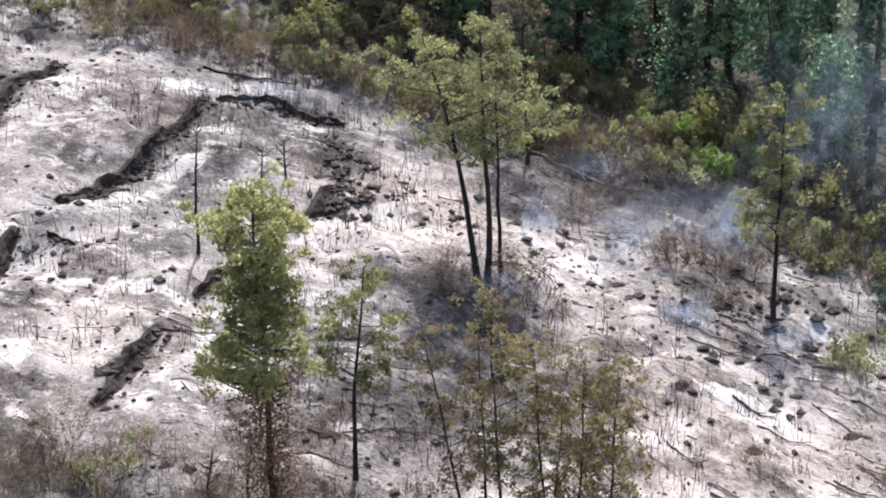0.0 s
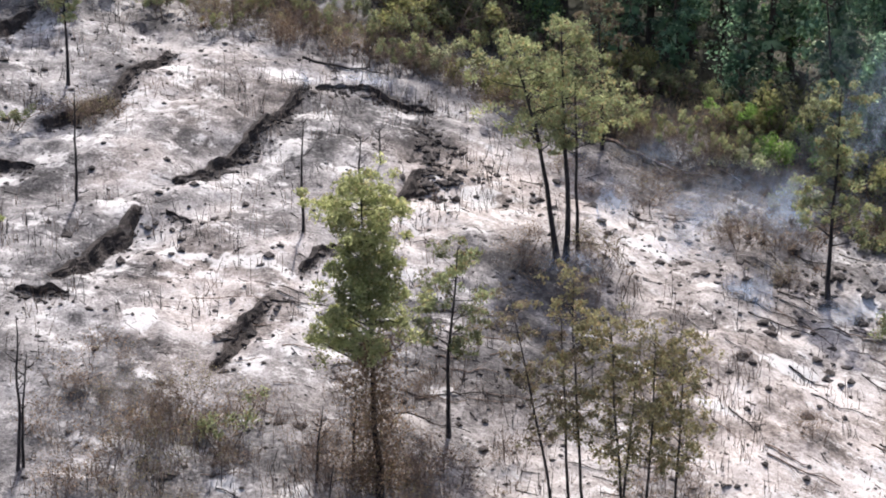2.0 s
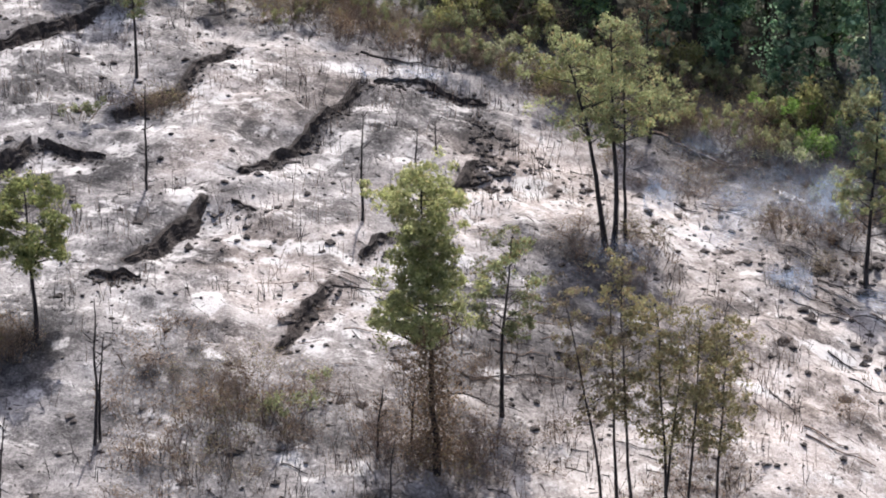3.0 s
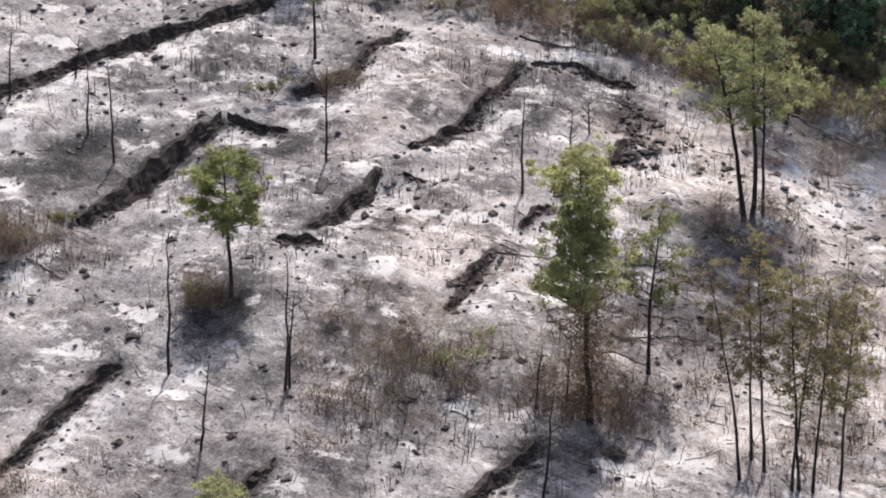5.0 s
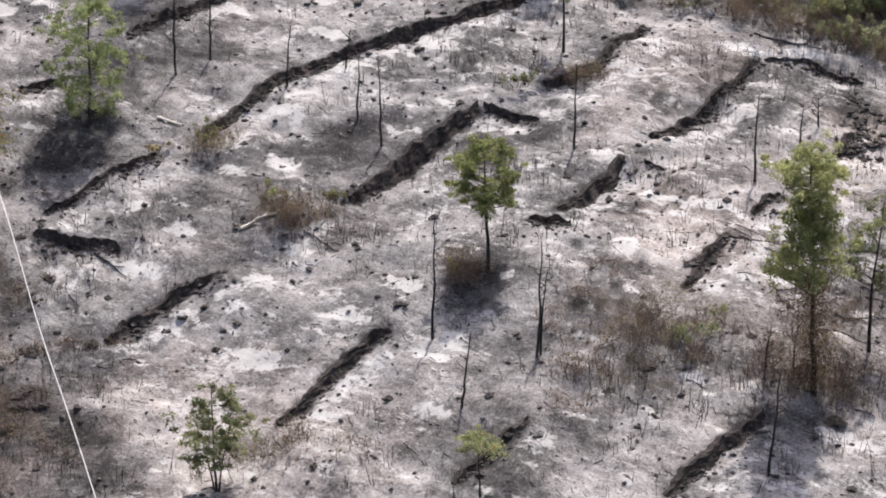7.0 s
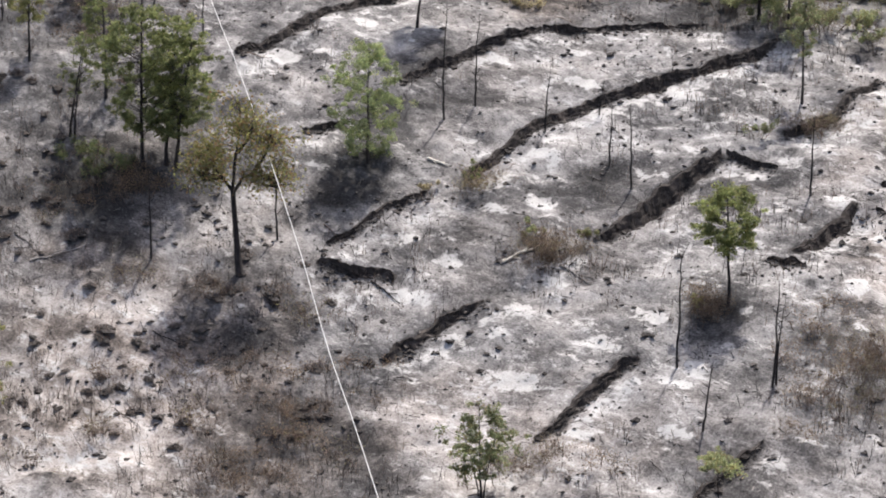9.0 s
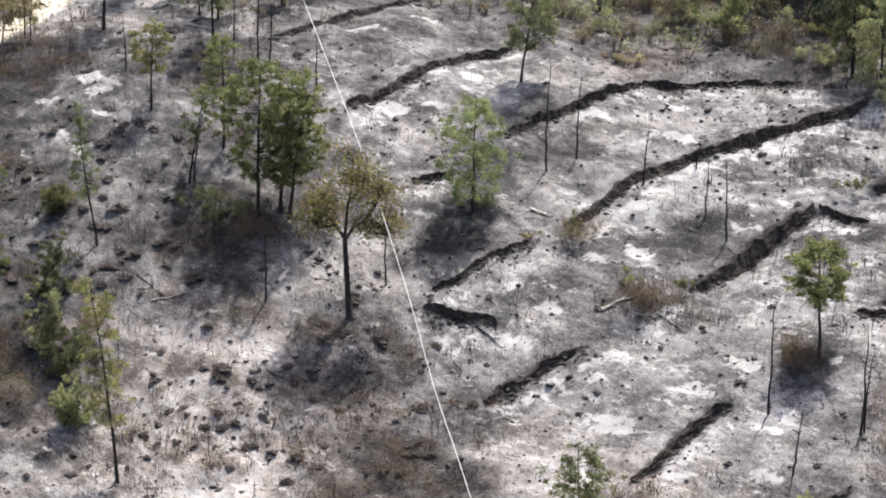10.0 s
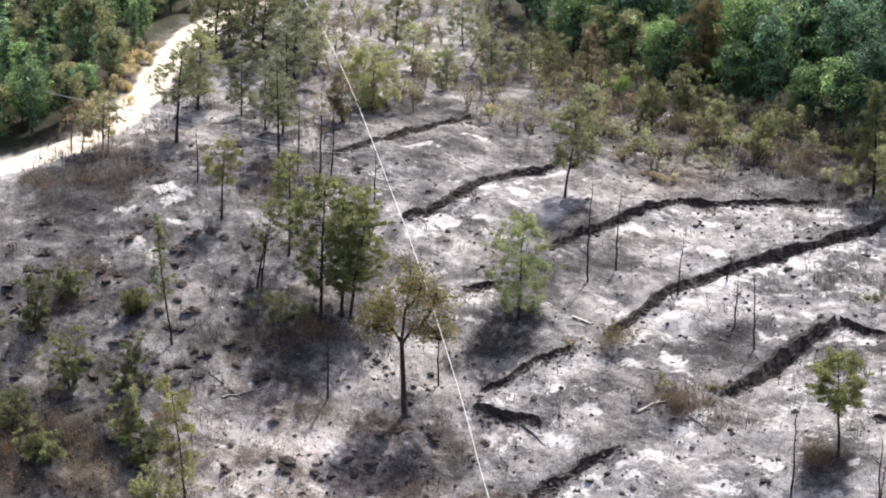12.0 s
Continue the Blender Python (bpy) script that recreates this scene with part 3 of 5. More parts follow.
    # wood floor mask: litter whose colour also carries the shade under the trees
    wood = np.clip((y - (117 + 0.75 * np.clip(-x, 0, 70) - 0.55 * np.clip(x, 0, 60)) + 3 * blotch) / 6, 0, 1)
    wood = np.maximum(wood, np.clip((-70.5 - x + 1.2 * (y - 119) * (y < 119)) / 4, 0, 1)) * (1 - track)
    for name, data in (("ash", ash), ("soil", soil), ("char", char), ("track", track), ("shaded_litter", wood), ("fall", fall)):
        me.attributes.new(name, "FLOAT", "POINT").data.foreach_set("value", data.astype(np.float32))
    me.materials.append(MAT_GROUND)
    return tagged(new("ground", me), "ash-covered burnt hillside with pale drifts, soot and bare soil", "ground", kind="structure")


build_ground()


# the raw dark bank faces, shade put into their colour; clods fallen from them
def build_banks():
    for k, (drop, line) in enumerate(BANKS):
        r = np.random.default_rng(100 + k)
        pts = [Vector((a, b, 0)) for a, b in line]
        dense = []
        for p, q in zip(pts, pts[1:]):
            n = max(2, int((q - p).length / 0.10))
            dense += [p.lerp(q, i / n) for i in range(n)]
        dense.append(pts[-1])
        n, rows = len(dense), 8
        p = np.array([tuple(v) for v in dense])[:, :2]
        t = p[np.minimum(np.arange(n) + 2, n - 1)] - p[np.maximum(np.arange(n) - 2, 0)]
        t /= np.linalg.norm(t, axis=1)[:, None]
        down = np.stack([t[:, 1], -t[:, 0]], 1)
        end = np.minimum(1.0, np.minimum(np.arange(n), n - 1 - np.arange(n)) * 0.10 / 1.5 + 0.15)
        wob = 0.16 * value_noise(p[:, 0], p[:, 1], 0.9, 3) + 0.10 * value_noise(p[:, 0], p[:, 1], 0.4, 4)
        top = heights(p + down * (wob - 0.30)[:, None])
        foot = heights(p + down * (wob + 0.60)[:, None])
        verts = np.zeros((n, rows, 3))
        for j in range(rows):
            f, inner = j / (rows - 1), 0 < j < rows - 1
            rib = 0.16 * value_noise(p[:, 0], p[:, 1], 1.1, 6) + 0.07 * value_noise(p[:, 0], p[:, 1], 0.37, 7)
            crumb = 0.10 * value_noise(p[:, 0], p[:, 1], 0.31, 16) + 0.06 * value_noise(p[:, 0], p[:, 1], 0.16, 17)
            rough = (rib * (0.15 + 0.5 * f) + crumb * (0.55 if j == 1 else 0.5)) + 0.11 * value_noise(p[:, 0] + 7.7 * j, p[:, 1], 0.27, 9)
            off = (-0.30 if j == 0 else 0.02 + 0.34 * min(1.2, drop) * f + 0.12 * (j == rows - 1)) * (0.5 + 0.5 * end) + wob + inner * 0.5 * rough
            q = p + down * off[:, None]
            z = top + (foot - top) * (0 if j < 2 else ((j - 1) / (rows - 2)) ** 0.8) + (0.01 if j < rows - 1 else -0.10) - 0.06 * (j == 0)
            z = z + (0.5 * crumb + 0.09 * value_noise(p[:, 0], p[:, 1] + 3.3 * j, 0.22, 18)) * inner
            verts[:, j, :2], verts[:, j, 2] = q, np.maximum(z, heights(q) + 0.012) if inner else z
        verts = verts.reshape(-1, 3)
        i = (np.arange(n - 1)[:, None] * rows + np.arange(rows - 1)[None, :]).ravel()
        sh = Shape().add(verts, np.stack([i, i + 1, i + rows + 1, i + rows], 1))
        solo("terrace_bank", sh, MAT_BANK, "eroded bank of charred earth across the slope, colour darkened for shade", "earth bank", "structure")


build_banks()


# ---------------------------------------------------------------- trees
def stem_points(h, lean, r, n=9, wander=0.02):
    pts, ox, oy = [], 0.0, 0.0
    for i in range(n + 1):
        f = i / n
        if 0 < i:
            ox, oy = ox + r.normal() * wander * h / n * 2, oy + r.normal() * wander * h / n * 2
        pts.append(Vector((lean[0] * f ** 1.2 + ox, lean[1] * f ** 1.2 + oy, h * f - (0.25 if i == 0 else 0))))
    return pts


def at_height(pts, h):
    for a, b in zip(pts, pts[1:]):
        if a.z <= h <= b.z:
            return a.lerp(b, (h - a.z) / max(b.z - a.z, 1e-6))
    return pts[-1].copy()


def outline(shape, f):
    """How wide a crown is at the share f of its height."""
    if shape == "cone":
        return max(0.12, (1 - f) ** 0.8 * min(1, 0.35 + f * 3))
    if shape == "round":
        return math.sqrt(max(0.05, 1 - (2 * f - 0.95) ** 2 * 0.95))
    if shape == "flat":
        return 0.45 + 0.6 * math.sin(math.pi * min(1, f * 1.05 + 0.1))
    if shape == "column":
        return 0.62 + 0.38 * math.sin(7.5 * f + 0.6) * (1 - 0.4 * f) if f < 0.93 else 0.4
    return math.sin(math.pi * (0.12 + 0.83 * f)) ** 0.7


def tree(x, y, h, label, leaf, crown=(0.4, 1.0, 1.5), lean=(0, 0), r0=0.11, clumps=34, clump=0.42, per=60, size=0.2,
         shape="oval", bark=MAT_CHAR, name="pine_tree", category="tree", group="", seed=1, stems=(), lower=None, sub=3, z=None, turn=0.0):
    """A tree: trunk (more of them by stems), limbs that carry clumps of leaves, and a crown of single leaves."""
    r = np.random.default_rng(seed)
    size, slim, clump = size * 0.72, 0.6, clump * 0.95
    crown = (crown[0], crown[1], crown[2] * 1.1)
    ob = thing(name, x, y, label, category, group, z=z, turn=turn)
    trunks = [(0.0, 0.0, h, lean, r0)] + [s for s in stems]
    leaf_shape = Shape()
    lo, hi, rad = crown
    share = clumps // len(trunks)
    for sx, sy, sh, sl, sr in trunks:
        pts = [p + Vector((sx, sy, 0)) for p in stem_points(sh, sl, r)]
        t = Shape().tube(pts, [sr * (1.35 if i == 0 else 1) * (1 - 0.82 * i / 9) for i in range(10)], 7)
        trunk = part("trunk", t, bark, ob, smooth=True)
        for c in range(share):
            f = (c + r.uniform(0.1, 0.9)) / share
            zc = sh * (lo + (hi - lo) * f)
            reach = rad * outline(shape, f) * math.sqrt(r.uniform(0.12, 1.0))
            a = r.uniform(0, 2 * math.pi)
            foot = at_height(pts, max(0.3, zc - reach * r.uniform(0.15, 0.6)))
            axis = at_height(pts, min(zc, sh))
            tip = Vector((axis.x + reach * math.cos(a), axis.y + reach * math.sin(a), zc + r.normal() * 0.12))
            mid = foot.lerp(tip, 0.55) + Vector((r.normal(), r.normal(), r.normal() - 0.3)) * 0.05 * reach
            w = max(0.014, sr * 0.28 * (1 - 0.6 * f))
            part("limb", Shape().tube([foot, mid, tip], [w, w * 0.65, w * 0.25], 5), bark, trunk)
            for s in range(sub):
                cc = np.array(tip) + r.normal(size=3) * clump * (0.25, 0.85)[s > 0] * np.array([1, 1, 0.75])
                k = int(per * 2.8 * r.uniform(0.5, 1.4) / sub)
                leaf_shape.tuft(cc, clump * r.uniform(0.5, 0.95), k, size, r, slim, r.uniform(0.55, 1.0), 0.45, 0.95)
    part("crown", leaf_shape, leaf, ob)
    if lower:
        z0, z1, rr, count, lm, lb = lower
        sh = Shape()
        pos = np.stack([r.normal(size=count) * rr * 0.5, r.normal(size=count) * rr * 0.5, r.uniform(z0, z1, count)], 1)
        pos[:, 0] += lean[0] * pos[:, 2] / h
        sh.leaves(pos, size * 0.75, r, 0.6, slim)
        part("dead_foliage", sh, lm, ob, lb)
    return ob


def snag(x, y, h, lean=(0, 0), r0=0.06, twigs=7, seed=1, reach=0.5, label="", fork=None):
    """A burnt thin stem with a few bare branches."""
    r = np.random.default_rng(seed)
    ob = thing("burnt_snag", x, y, label or "charred thin dead tree stem with bare twigs standing in ash", "dead tree", "burnt snags")
    pts = stem_points(h, lean, r, 9, 0.035)
    trunk = part("trunk", Shape().tube(pts, [r0 * (1 - 0.75 * i / 9) for i in range(10)], 6), MAT_CHAR, ob, smooth=True)
    for k in range(twigs):
        zc = h * r.uniform(0.25, 0.97)
        a, ln = r.uniform(0, 6.28), reach * r.uniform(0.4, 1.3) * (1.25 - zc / h * 0.6)
        p = at_height(pts, zc)
        q = p + Vector((math.cos(a) * ln, math.sin(a) * ln, ln * r.uniform(0.3, 1.1)))
        m = p.lerp(q, 0.5) + Vector((0, 0, -0.06 * ln))
        sh = Shape().tube([p, m, q], [r0 * 0.3, r0 * 0.22, r0 * 0.1], 4)
        q2 = m + Vector((math.cos(a + 0.7), math.sin(a + 0.7), 0.9)) * ln * 0.35
        sh.tube([m, q2], [r0 * 0.18, r0 * 0.08], 3)
        part("branch", sh, MAT_CHAR, trunk)
    return ob


# the pines and oaks that stand among the terraces
tree(17.0, 93.2, 9.9, "three-stemmed pine with scorched black trunks and ragged olive crown", LEAF_OLIVE, (0.52, 1.0, 2.05), (-0.15, 0), 0.13, 78, 0.46, 74, 0.175,
     "flat", seed=3, stems=((-0.3, 0.1, 9.2, (-1.9, 0.3), 0.13), (0.6, 0.3, 8.4, (-0.1, 0.2), 0.09)))
tree(8.1, 78.6, 10.7, "tall leafy pine, green above and scorched brown below", LEAF_SUNNY, (0.47, 1.0, 1.85), (-0.5, 0), 0.13, 112, 0.42, 76, 0.19,
     "column", seed=6, lower=(0.3, 5.6, 1.0, 8000, LEAF_RUST, "brown scorched foliage round the stem"))
tree(10.8, 81.5, 6.9, "slim leaning pine with thin grey-green crown over ash", LEAF_OLIVE, (0.48, 1.0, 1.25), (0.5, -0.1), 0.09, 30, 0.36, 55, 0.18, "round", seed=8)
for k, (x, y, h, lx, n) in enumerate(((13.7, 75.7, 9.0, -1.5, 10), (14.7, 76.1, 9.2, -0.4, 17), (16.0, 75.5, 8.6, -0.8, 14), (16.5, 75.5, 8.1, 0.3, 15),
                                      (17.6, 75.7, 8.1, 0.2, 18), (14.3, 76.7, 7.5, -0.5, 9), (15.7, 75.5, 7.1, 0.5, 10))):
    tree(x, y, h, "thin scorched stem with sparse dull green leaves, in a clump", (LEAF_SAPLING, LEAF_SCORCH)[k in (0, 5)], (0.44, 1.0, 1.05), (lx, 0), 0.066, int(n * 2.3), 0.35, 34, 0.165,
         "oval", name="young_oak", group="clump of scorched saplings", seed=20 + k)
tree(20.4, 103.0, 7.6, "thin pine with scorched brown foliage behind a larger one", LEAF_SCORCH, (0.38, 1.0, 1.15), (-0.2, 0), 0.09, 34, 0.36, 46, 0.19, "oval", seed=30)
tree(27.9, 92.4, 8.9, "narrow upright pine with olive crown at the gully", LEAF_OLIVE, (0.32, 1.0, 1.7), (0.1, 0), 0.11, 44, 0.34, 62, 0.19, "column", seed=31)
tree(-6.8, 87.3, 6.2, "small pine with round dark green crown and black stem", LEAF_PINE, (0.46, 1.0, 1.5), (-0.3, 0), 0.105, 64, 0.38, 70, 0.185, "round", seed=33)
tree(-29.2, 98.5, 7.1, "bushy young pine with light green crown to the ground", LEAF_FRESH, (0.10, 1.0, 2.05), (0.1, 0), 0.09, 80, 0.42, 66, 0.19, "oval", seed=35)
for k, (x, y, h, lx, ly, rad, n) in enumerate(((-42.6, 96.3, 9.8, 0.4, 0.2, 2.6, 108), (-41.3, 96.7, 8.9, 1.1, 0.4, 1.9, 60), (-40.6, 96.4, 7.9, 1.2, 0.3, 1.9, 58))):
    tree(x, y, h, "dense dark green pine in a group of three", LEAF_PINE, (0.26, 1.0, rad), (lx, ly), 0.13, n, 0.40, 68, 0.2, "oval", seed=40 + k, group="group of three pines")
tree(-46.8, 101.4, 7.2, "small pine with open green crown on a black trunk", LEAF_PINE, (0.42, 1.0, 1.4), (-0.1, 0), 0.1, 34, 0.4, 56, 0.19, "round", seed=44)
tree(-48.0, 98.2, 6.1, "leaning thin pine with sparse green crown", LEAF_PINE, (0.50, 1.0, 1.0), (1.1, 0.4), 0.08, 18, 0.38, 50, 0.19, "round", seed=45)
tree(-53.4, 105.1, 5.9, "small pine with yellow-green crown and black trunk", LEAF_YELLOW, (0.45, 1.0, 1.25), (0.3, 0.1), 0.09, 32, 0.38, 58, 0.18, "round", seed=46)
tree(-52.1, 92.7, 8.8, "slender sparse pine, pale green, over burnt slope", LEAF_FRESH, (0.34, 1.0, 1.0), (-0.8, -0.3), 0.08, 40, 0.34, 32, 0.17, "cone", seed=47)
tree(-44.4, 77.3, 11.4, "slender pine with ragged yellow-green tufts", LEAF_YELLOW, (0.28, 1.0, 1.15), (-1.2, -0.5), 0.1, 46, 0.4, 52, 0.18, "oval", seed=48)
tree(-3.8, 106.3, 6.6, "thin pine with small browned crown on the upper terrace", LEAF_OLIVE, (0.45, 1.0, 0.95), (-0.1, 0), 0.085, 24, 0.36, 48, 0.18, "oval", seed=49)
tree(-29.2, 112.6, 6.8, "leaning pine with round olive green crown", LEAF_OLIVE, (0.32, 1.0, 1.75), (0.9, 0.2), 0.1, 50, 0.44, 70, 0.2, "round", seed=50)
tree(-61.8, 116.6, 7.4, "scorched oak with thin brown-green crown beside the track", LEAF_OLIVE, (0.45, 1.0, 2.1), (0.5, 0.2), 0.14, 46, 0.5, 56, 0.2, "flat", name="oak_tree", seed=51)
tree(-52.1, 113.9, 8.1, "thin pine with open grey-green crown", LEAF_GREY, (0.38, 1.0, 1.4), (-0.2, -0.1), 0.1, 34, 0.42, 50, 0.19, "oval", seed=52)
tree(-48.0, 111.8, 7.0, "charred pine stem with few brown leaves", LEAF_SCORCH, (0.5, 1.0, 0.9), (0, 0), 0.085, 12, 0.34, 30, 0.17, "oval", seed=53)
tree(-63.0, 124.0, 6.5, "bushy olive oak beside the pale track", LEAF_OLIVE, (0.2, 1.0, 2.0), (0.3, 0), 0.14, 60, 0.5, 64, 0.2, "oval", name="oak_tree", seed=54)
for k, (x, y, h, leaf) in enumerate(((-66.0, 135.6, 7.5, LEAF_OLIVE), (-63.5, 138.5, 8.0, LEAF_YELLOW), (-66.8, 141.0, 8.5, LEAF_OLIVE), (-59.5, 139.0, 7.5, LEAF_PINE), (-62.0, 145.0, 8.5, LEAF_WOOD), (-67.0, 148.0, 8.0, LEAF_OLIVE), (-57.0, 131.0, 6.5, LEAF_GREY))):
    tree(x, y, h, "leafy oak on the verge of the pale track", leaf, (0.18, 1.0, 2.3), (0.2, 0), 0.14, 60, 0.5, 70, 0.22, "oval", name="oak_tree", group="oaks by the track", seed=540 + k)
for k, (x, y, h) in enumerate(((-67.6, 116.2, 3.6), (-69.8, 116.0, 3.0), (-71.2, 117.0, 4.0))):
    tree(x, y, h, "thin scorched sapling between slope and track", LEAF_SCORCH, (0.35, 1.0, 0.95), (0.2, 0), 0.06, 14, 0.34, 36, 0.18, "oval", name="young_oak", group="saplings by the track", seed=560 + k)
tree(-61.0, 134.0, 7.5, "olive oak beside the pale track", LEAF_OLIVE, (0.2, 1.0, 2.2), (0.3, 0), 0.14, 60, 0.55, 64, 0.22, "oval", name="oak_tree", seed=55)
tree(-56.0, 126.0, 6.5, "grey-green oak on the upper slope", LEAF_GREY, (0.25, 1.0, 1.8), (0.1, 0), 0.12, 44, 0.5, 60, 0.2, "oval", name="oak_tree", seed=56)
tree(-48.6, 126.9, 5.0, "round yellow-green oak bush on the burnt slope", LEAF_SUNNY, (0.05, 1.0, 2.2), (0, 0), 0.12, 70, 0.5, 76, 0.2, "round", name="oak_tree", seed=57)
tree(-17.8, 74.5, 4.8, "young forked oak with green tufts", LEAF_OLIVE, (0.28, 1.0, 1.2), (0, 0), 0.06, 66, 0.32, 50, 0.17, "oval", name="young_oak", seed=58,
     stems=((0.1, 0, 4.2, (0.9, 0), 0.04), (-0.1, 0.1, 3.8, (-0.9, 0.2), 0.04)))
tree(-6.2, 73.2, 2.8, "low sapling with flat green top", LEAF_OLIVE, (0.7, 1.0, 1.0), (-0.2, 0), 0.05, 16, 0.3, 50, 0.16, "flat", name="young_oak", seed=59)
tree(-7.0, 116.4, 8.5, "dark green conical pine at the edge of the burn", LEAF_SHRUB, (0.08, 1.0, 1.5), (0, 0), 0.12, 60, 0.42, 60, 0.2, "cone", seed=61)
tree(-5.0, 113.8, 6.2, "olive green oak at the edge of the burn", LEAF_OLIVE, (0.2, 1.0, 1.8), (0.2, 0), 0.1, 50, 0.45, 60, 0.2, "oval", name="oak_tree", seed=62)
tree(-68.5, 117.2, 4.6, "scrubby oak at the edge of the track", LEAF_OLIVE, (0.25, 1.0, 1.5), (0.1, 0), 0.08, 26, 0.4, 46, 0.18, "oval", name="oak_tree", seed=60)


# the half-burnt shrubs and young oaks of the upper slope
for k, (x, y, h, rad, leaf) in enumerate(((-56.5, 135.6, 5.0, 1.5, LEAF_GREY), (-53.5, 118.6, 4.6, 1.2, LEAF_OLIVE), (-55.6, 120.2, 6.6, 1.5, LEAF_GREY), (-49.6, 121.8, 3.6, 1.0, LEAF_SCORCH), (-48.1, 137.0, 4.2, 1.3, LEAF_GREY), (-44.1, 133.6, 3.6, 1.3, LEAF_OLIVE), (-41.7, 139.8, 3.6, 1.6, LEAF_GREY),
                                          (-38.4, 140.9, 3.2, 1.5, LEAF_GREY), (-33.1, 140.3, 5.0, 1.3, LEAF_SCORCH), (-35.9, 138.5, 3.6, 1.4, LEAF_SHRUB), (-25.5, 128.5, 3.6, 1.3, LEAF_SHRUB), (-19.7, 125.5, 3.0, 1.2, LEAF_OLIVE), (-30.2, 127.5, 3.2, 1.3, LEAF_GREY),
                                          (-46.0, 146.0, 4.6, 1.8, LEAF_GREY), (-51.5, 143.0, 4.6, 1.6, LEAF_SHRUB), (-22.8, 130.0, 4.2, 1.4, LEAF_SHRUB), (-58.5, 122.5, 5.0, 1.4, LEAF_SHRUB), (-16.0, 122.5, 3.2, 1.2, LEAF_SHRUB))):
    tree(x, y, h, {LEAF_GREY: "grey-green young oak on the burnt upper slope", LEAF_OLIVE: "olive young oak on the burnt upper slope",
                   LEAF_SCORCH: "browned young oak on the burnt upper slope"}.get(leaf, "dark green young oak on the burnt upper slope"),
         leaf, (0.16, 1.0, rad), (0.15 * (k % 3 - 1), 0), 0.08, 30, 0.42, 56, 0.2, "oval", name="young_oak", group="young oaks of the upper slope", seed=620 + k)
tree(-22.5, 136.0, 8.6, "tall browned oak at the front of the wood", leaf_material("rusty_leaves", (0.15, 0.110, 0.060), (0.34, 0.245, 0.140), (0.21, 0.22, 0.11), 0.4), (0.25, 1.0, 1.7), (0.2, 0), 0.13, 60, 0.5, 60, 0.22, "oval", name="oak_tree", seed=661)
tree(-31.6, 132.0, 6.4, "dead conifer with rust-brown needles before the wood", LEAF_SCORCH, (0.18, 1.0, 1.3), (0.1, 0), 0.09, 40, 0.38, 44, 0.19, "cone", seed=660)


def dead_oak():
    """The black-limbed oak by the cable: a forked trunk with crooked limbs and a thin brown crown."""
    r = np.random.default_rng(77)
    ob = thing("oak_tree", -34.6, 89.7, "half-dead oak with crooked black limbs and thin brown crown", "tree")
    trunk = part("trunk", Shape().tube([(0, 0, -0.25), (-0.12, 0, 1.6), (-0.22, 0, 3.4), (-0.3, 0, 5.0)], [0.26, 0.18, 0.155, 0.14], 9), MAT_CHAR, ob, smooth=True)
    limbs = [[(-0.3, 0, 4.8), (-0.8, -0.2, 5.6), (-1.3, -0.2, 6.2), (-1.6, 0, 7.4)], [(-0.3, 0, 4.9), (-0.2, 0.2, 6.4), (0.1, 0.2, 8.0), (0.2, 0.2, 9.8)],
             [(-0.28, 0, 4.7), (0.3, 0.1, 5.6), (1.1, 0.2, 5.9), (1.8, 0.2, 5.7), (2.3, 0.1, 5.0)], [(0.9, 0.15, 5.85), (1.5, 0.4, 6.8), (1.9, 0.5, 7.8)],
             [(-0.8, -0.2, 5.6), (-1.5, -0.5, 5.5), (-2.1, -0.6, 5.9)], [(0.0, 0.2, 7.0), (0.8, -0.4, 7.9), (1.2, -0.6, 8.8)]]
    leaves = Shape()
    for l in limbs:
        part("limb", Shape().tube(l, [0.12 * (1 - 0.75 * k / (len(l) - 1)) for k in range(len(l))], 6), MAT_CHAR, trunk, smooth=True)
    tw = Shape()
    for k in range(150):
        l = limbs[r.integers(len(limbs))]
        a, b = Vector(l[-2]), Vector(l[-1])
        p = a.lerp(b, r.uniform(0, 1))
        q = p + Vector((r.normal() * 0.75, r.normal() * 0.75, r.normal() * 0.45 + 0.25))
        tw.tube([p, p.lerp(q, 0.5) + Vector((0, 0, 0.06)), q], [0.03, 0.02, 0.01], 4)
        leaves.leaves(np.array(q) + r.normal(size=(34, 3)) * 0.32, 0.2, r, 0.1, 0.6)
    tagged(part("twig_work", tw, MAT_CHAR, ob), kind="stuff")
    part("crown", leaves, leaf_material("withered_oak_leaves", (0.14, 0.138, 0.055), (0.29, 0.285, 0.115), (0.24, 0.16, 0.09), 0.28), ob)


dead_oak()

SNAGS = [(-25.4, 103.0, 7.0, 0, 0), (-23.7, 104.4, 5.6, 0.2, 0), (-19.1, 103.0, 3.6, 0.4, 0.1), (-14.8, 100.1, 3.6, 0, 0), (-13.2, 97.7, 5.0, 0, 0),
         (-2.9, 96.5, 4.6, 0.1, 0), (6.3, 93.9, 4.7, 0, 0), (-9.1, 82.8, 6.0, 0.1, 0), (-4.2, 81.1, 5.4, 0, 0), (-7.4, 78.2, 3.6, 0.3, 0),
         (5.9, 74.0, 4.9, 0.2, 0), (-40.1, 90.3, 5.3, 0, 0), (-33.2, 92.7, 5.0, 0, 0)]
for k, (x, y, h, lx, ly) in enumerate(SNAGS):
    snag(x, y, h, (lx, ly), 0.055 + 0.004 * h, 8 + (k % 4) * 2, 60 + k, 0.45)
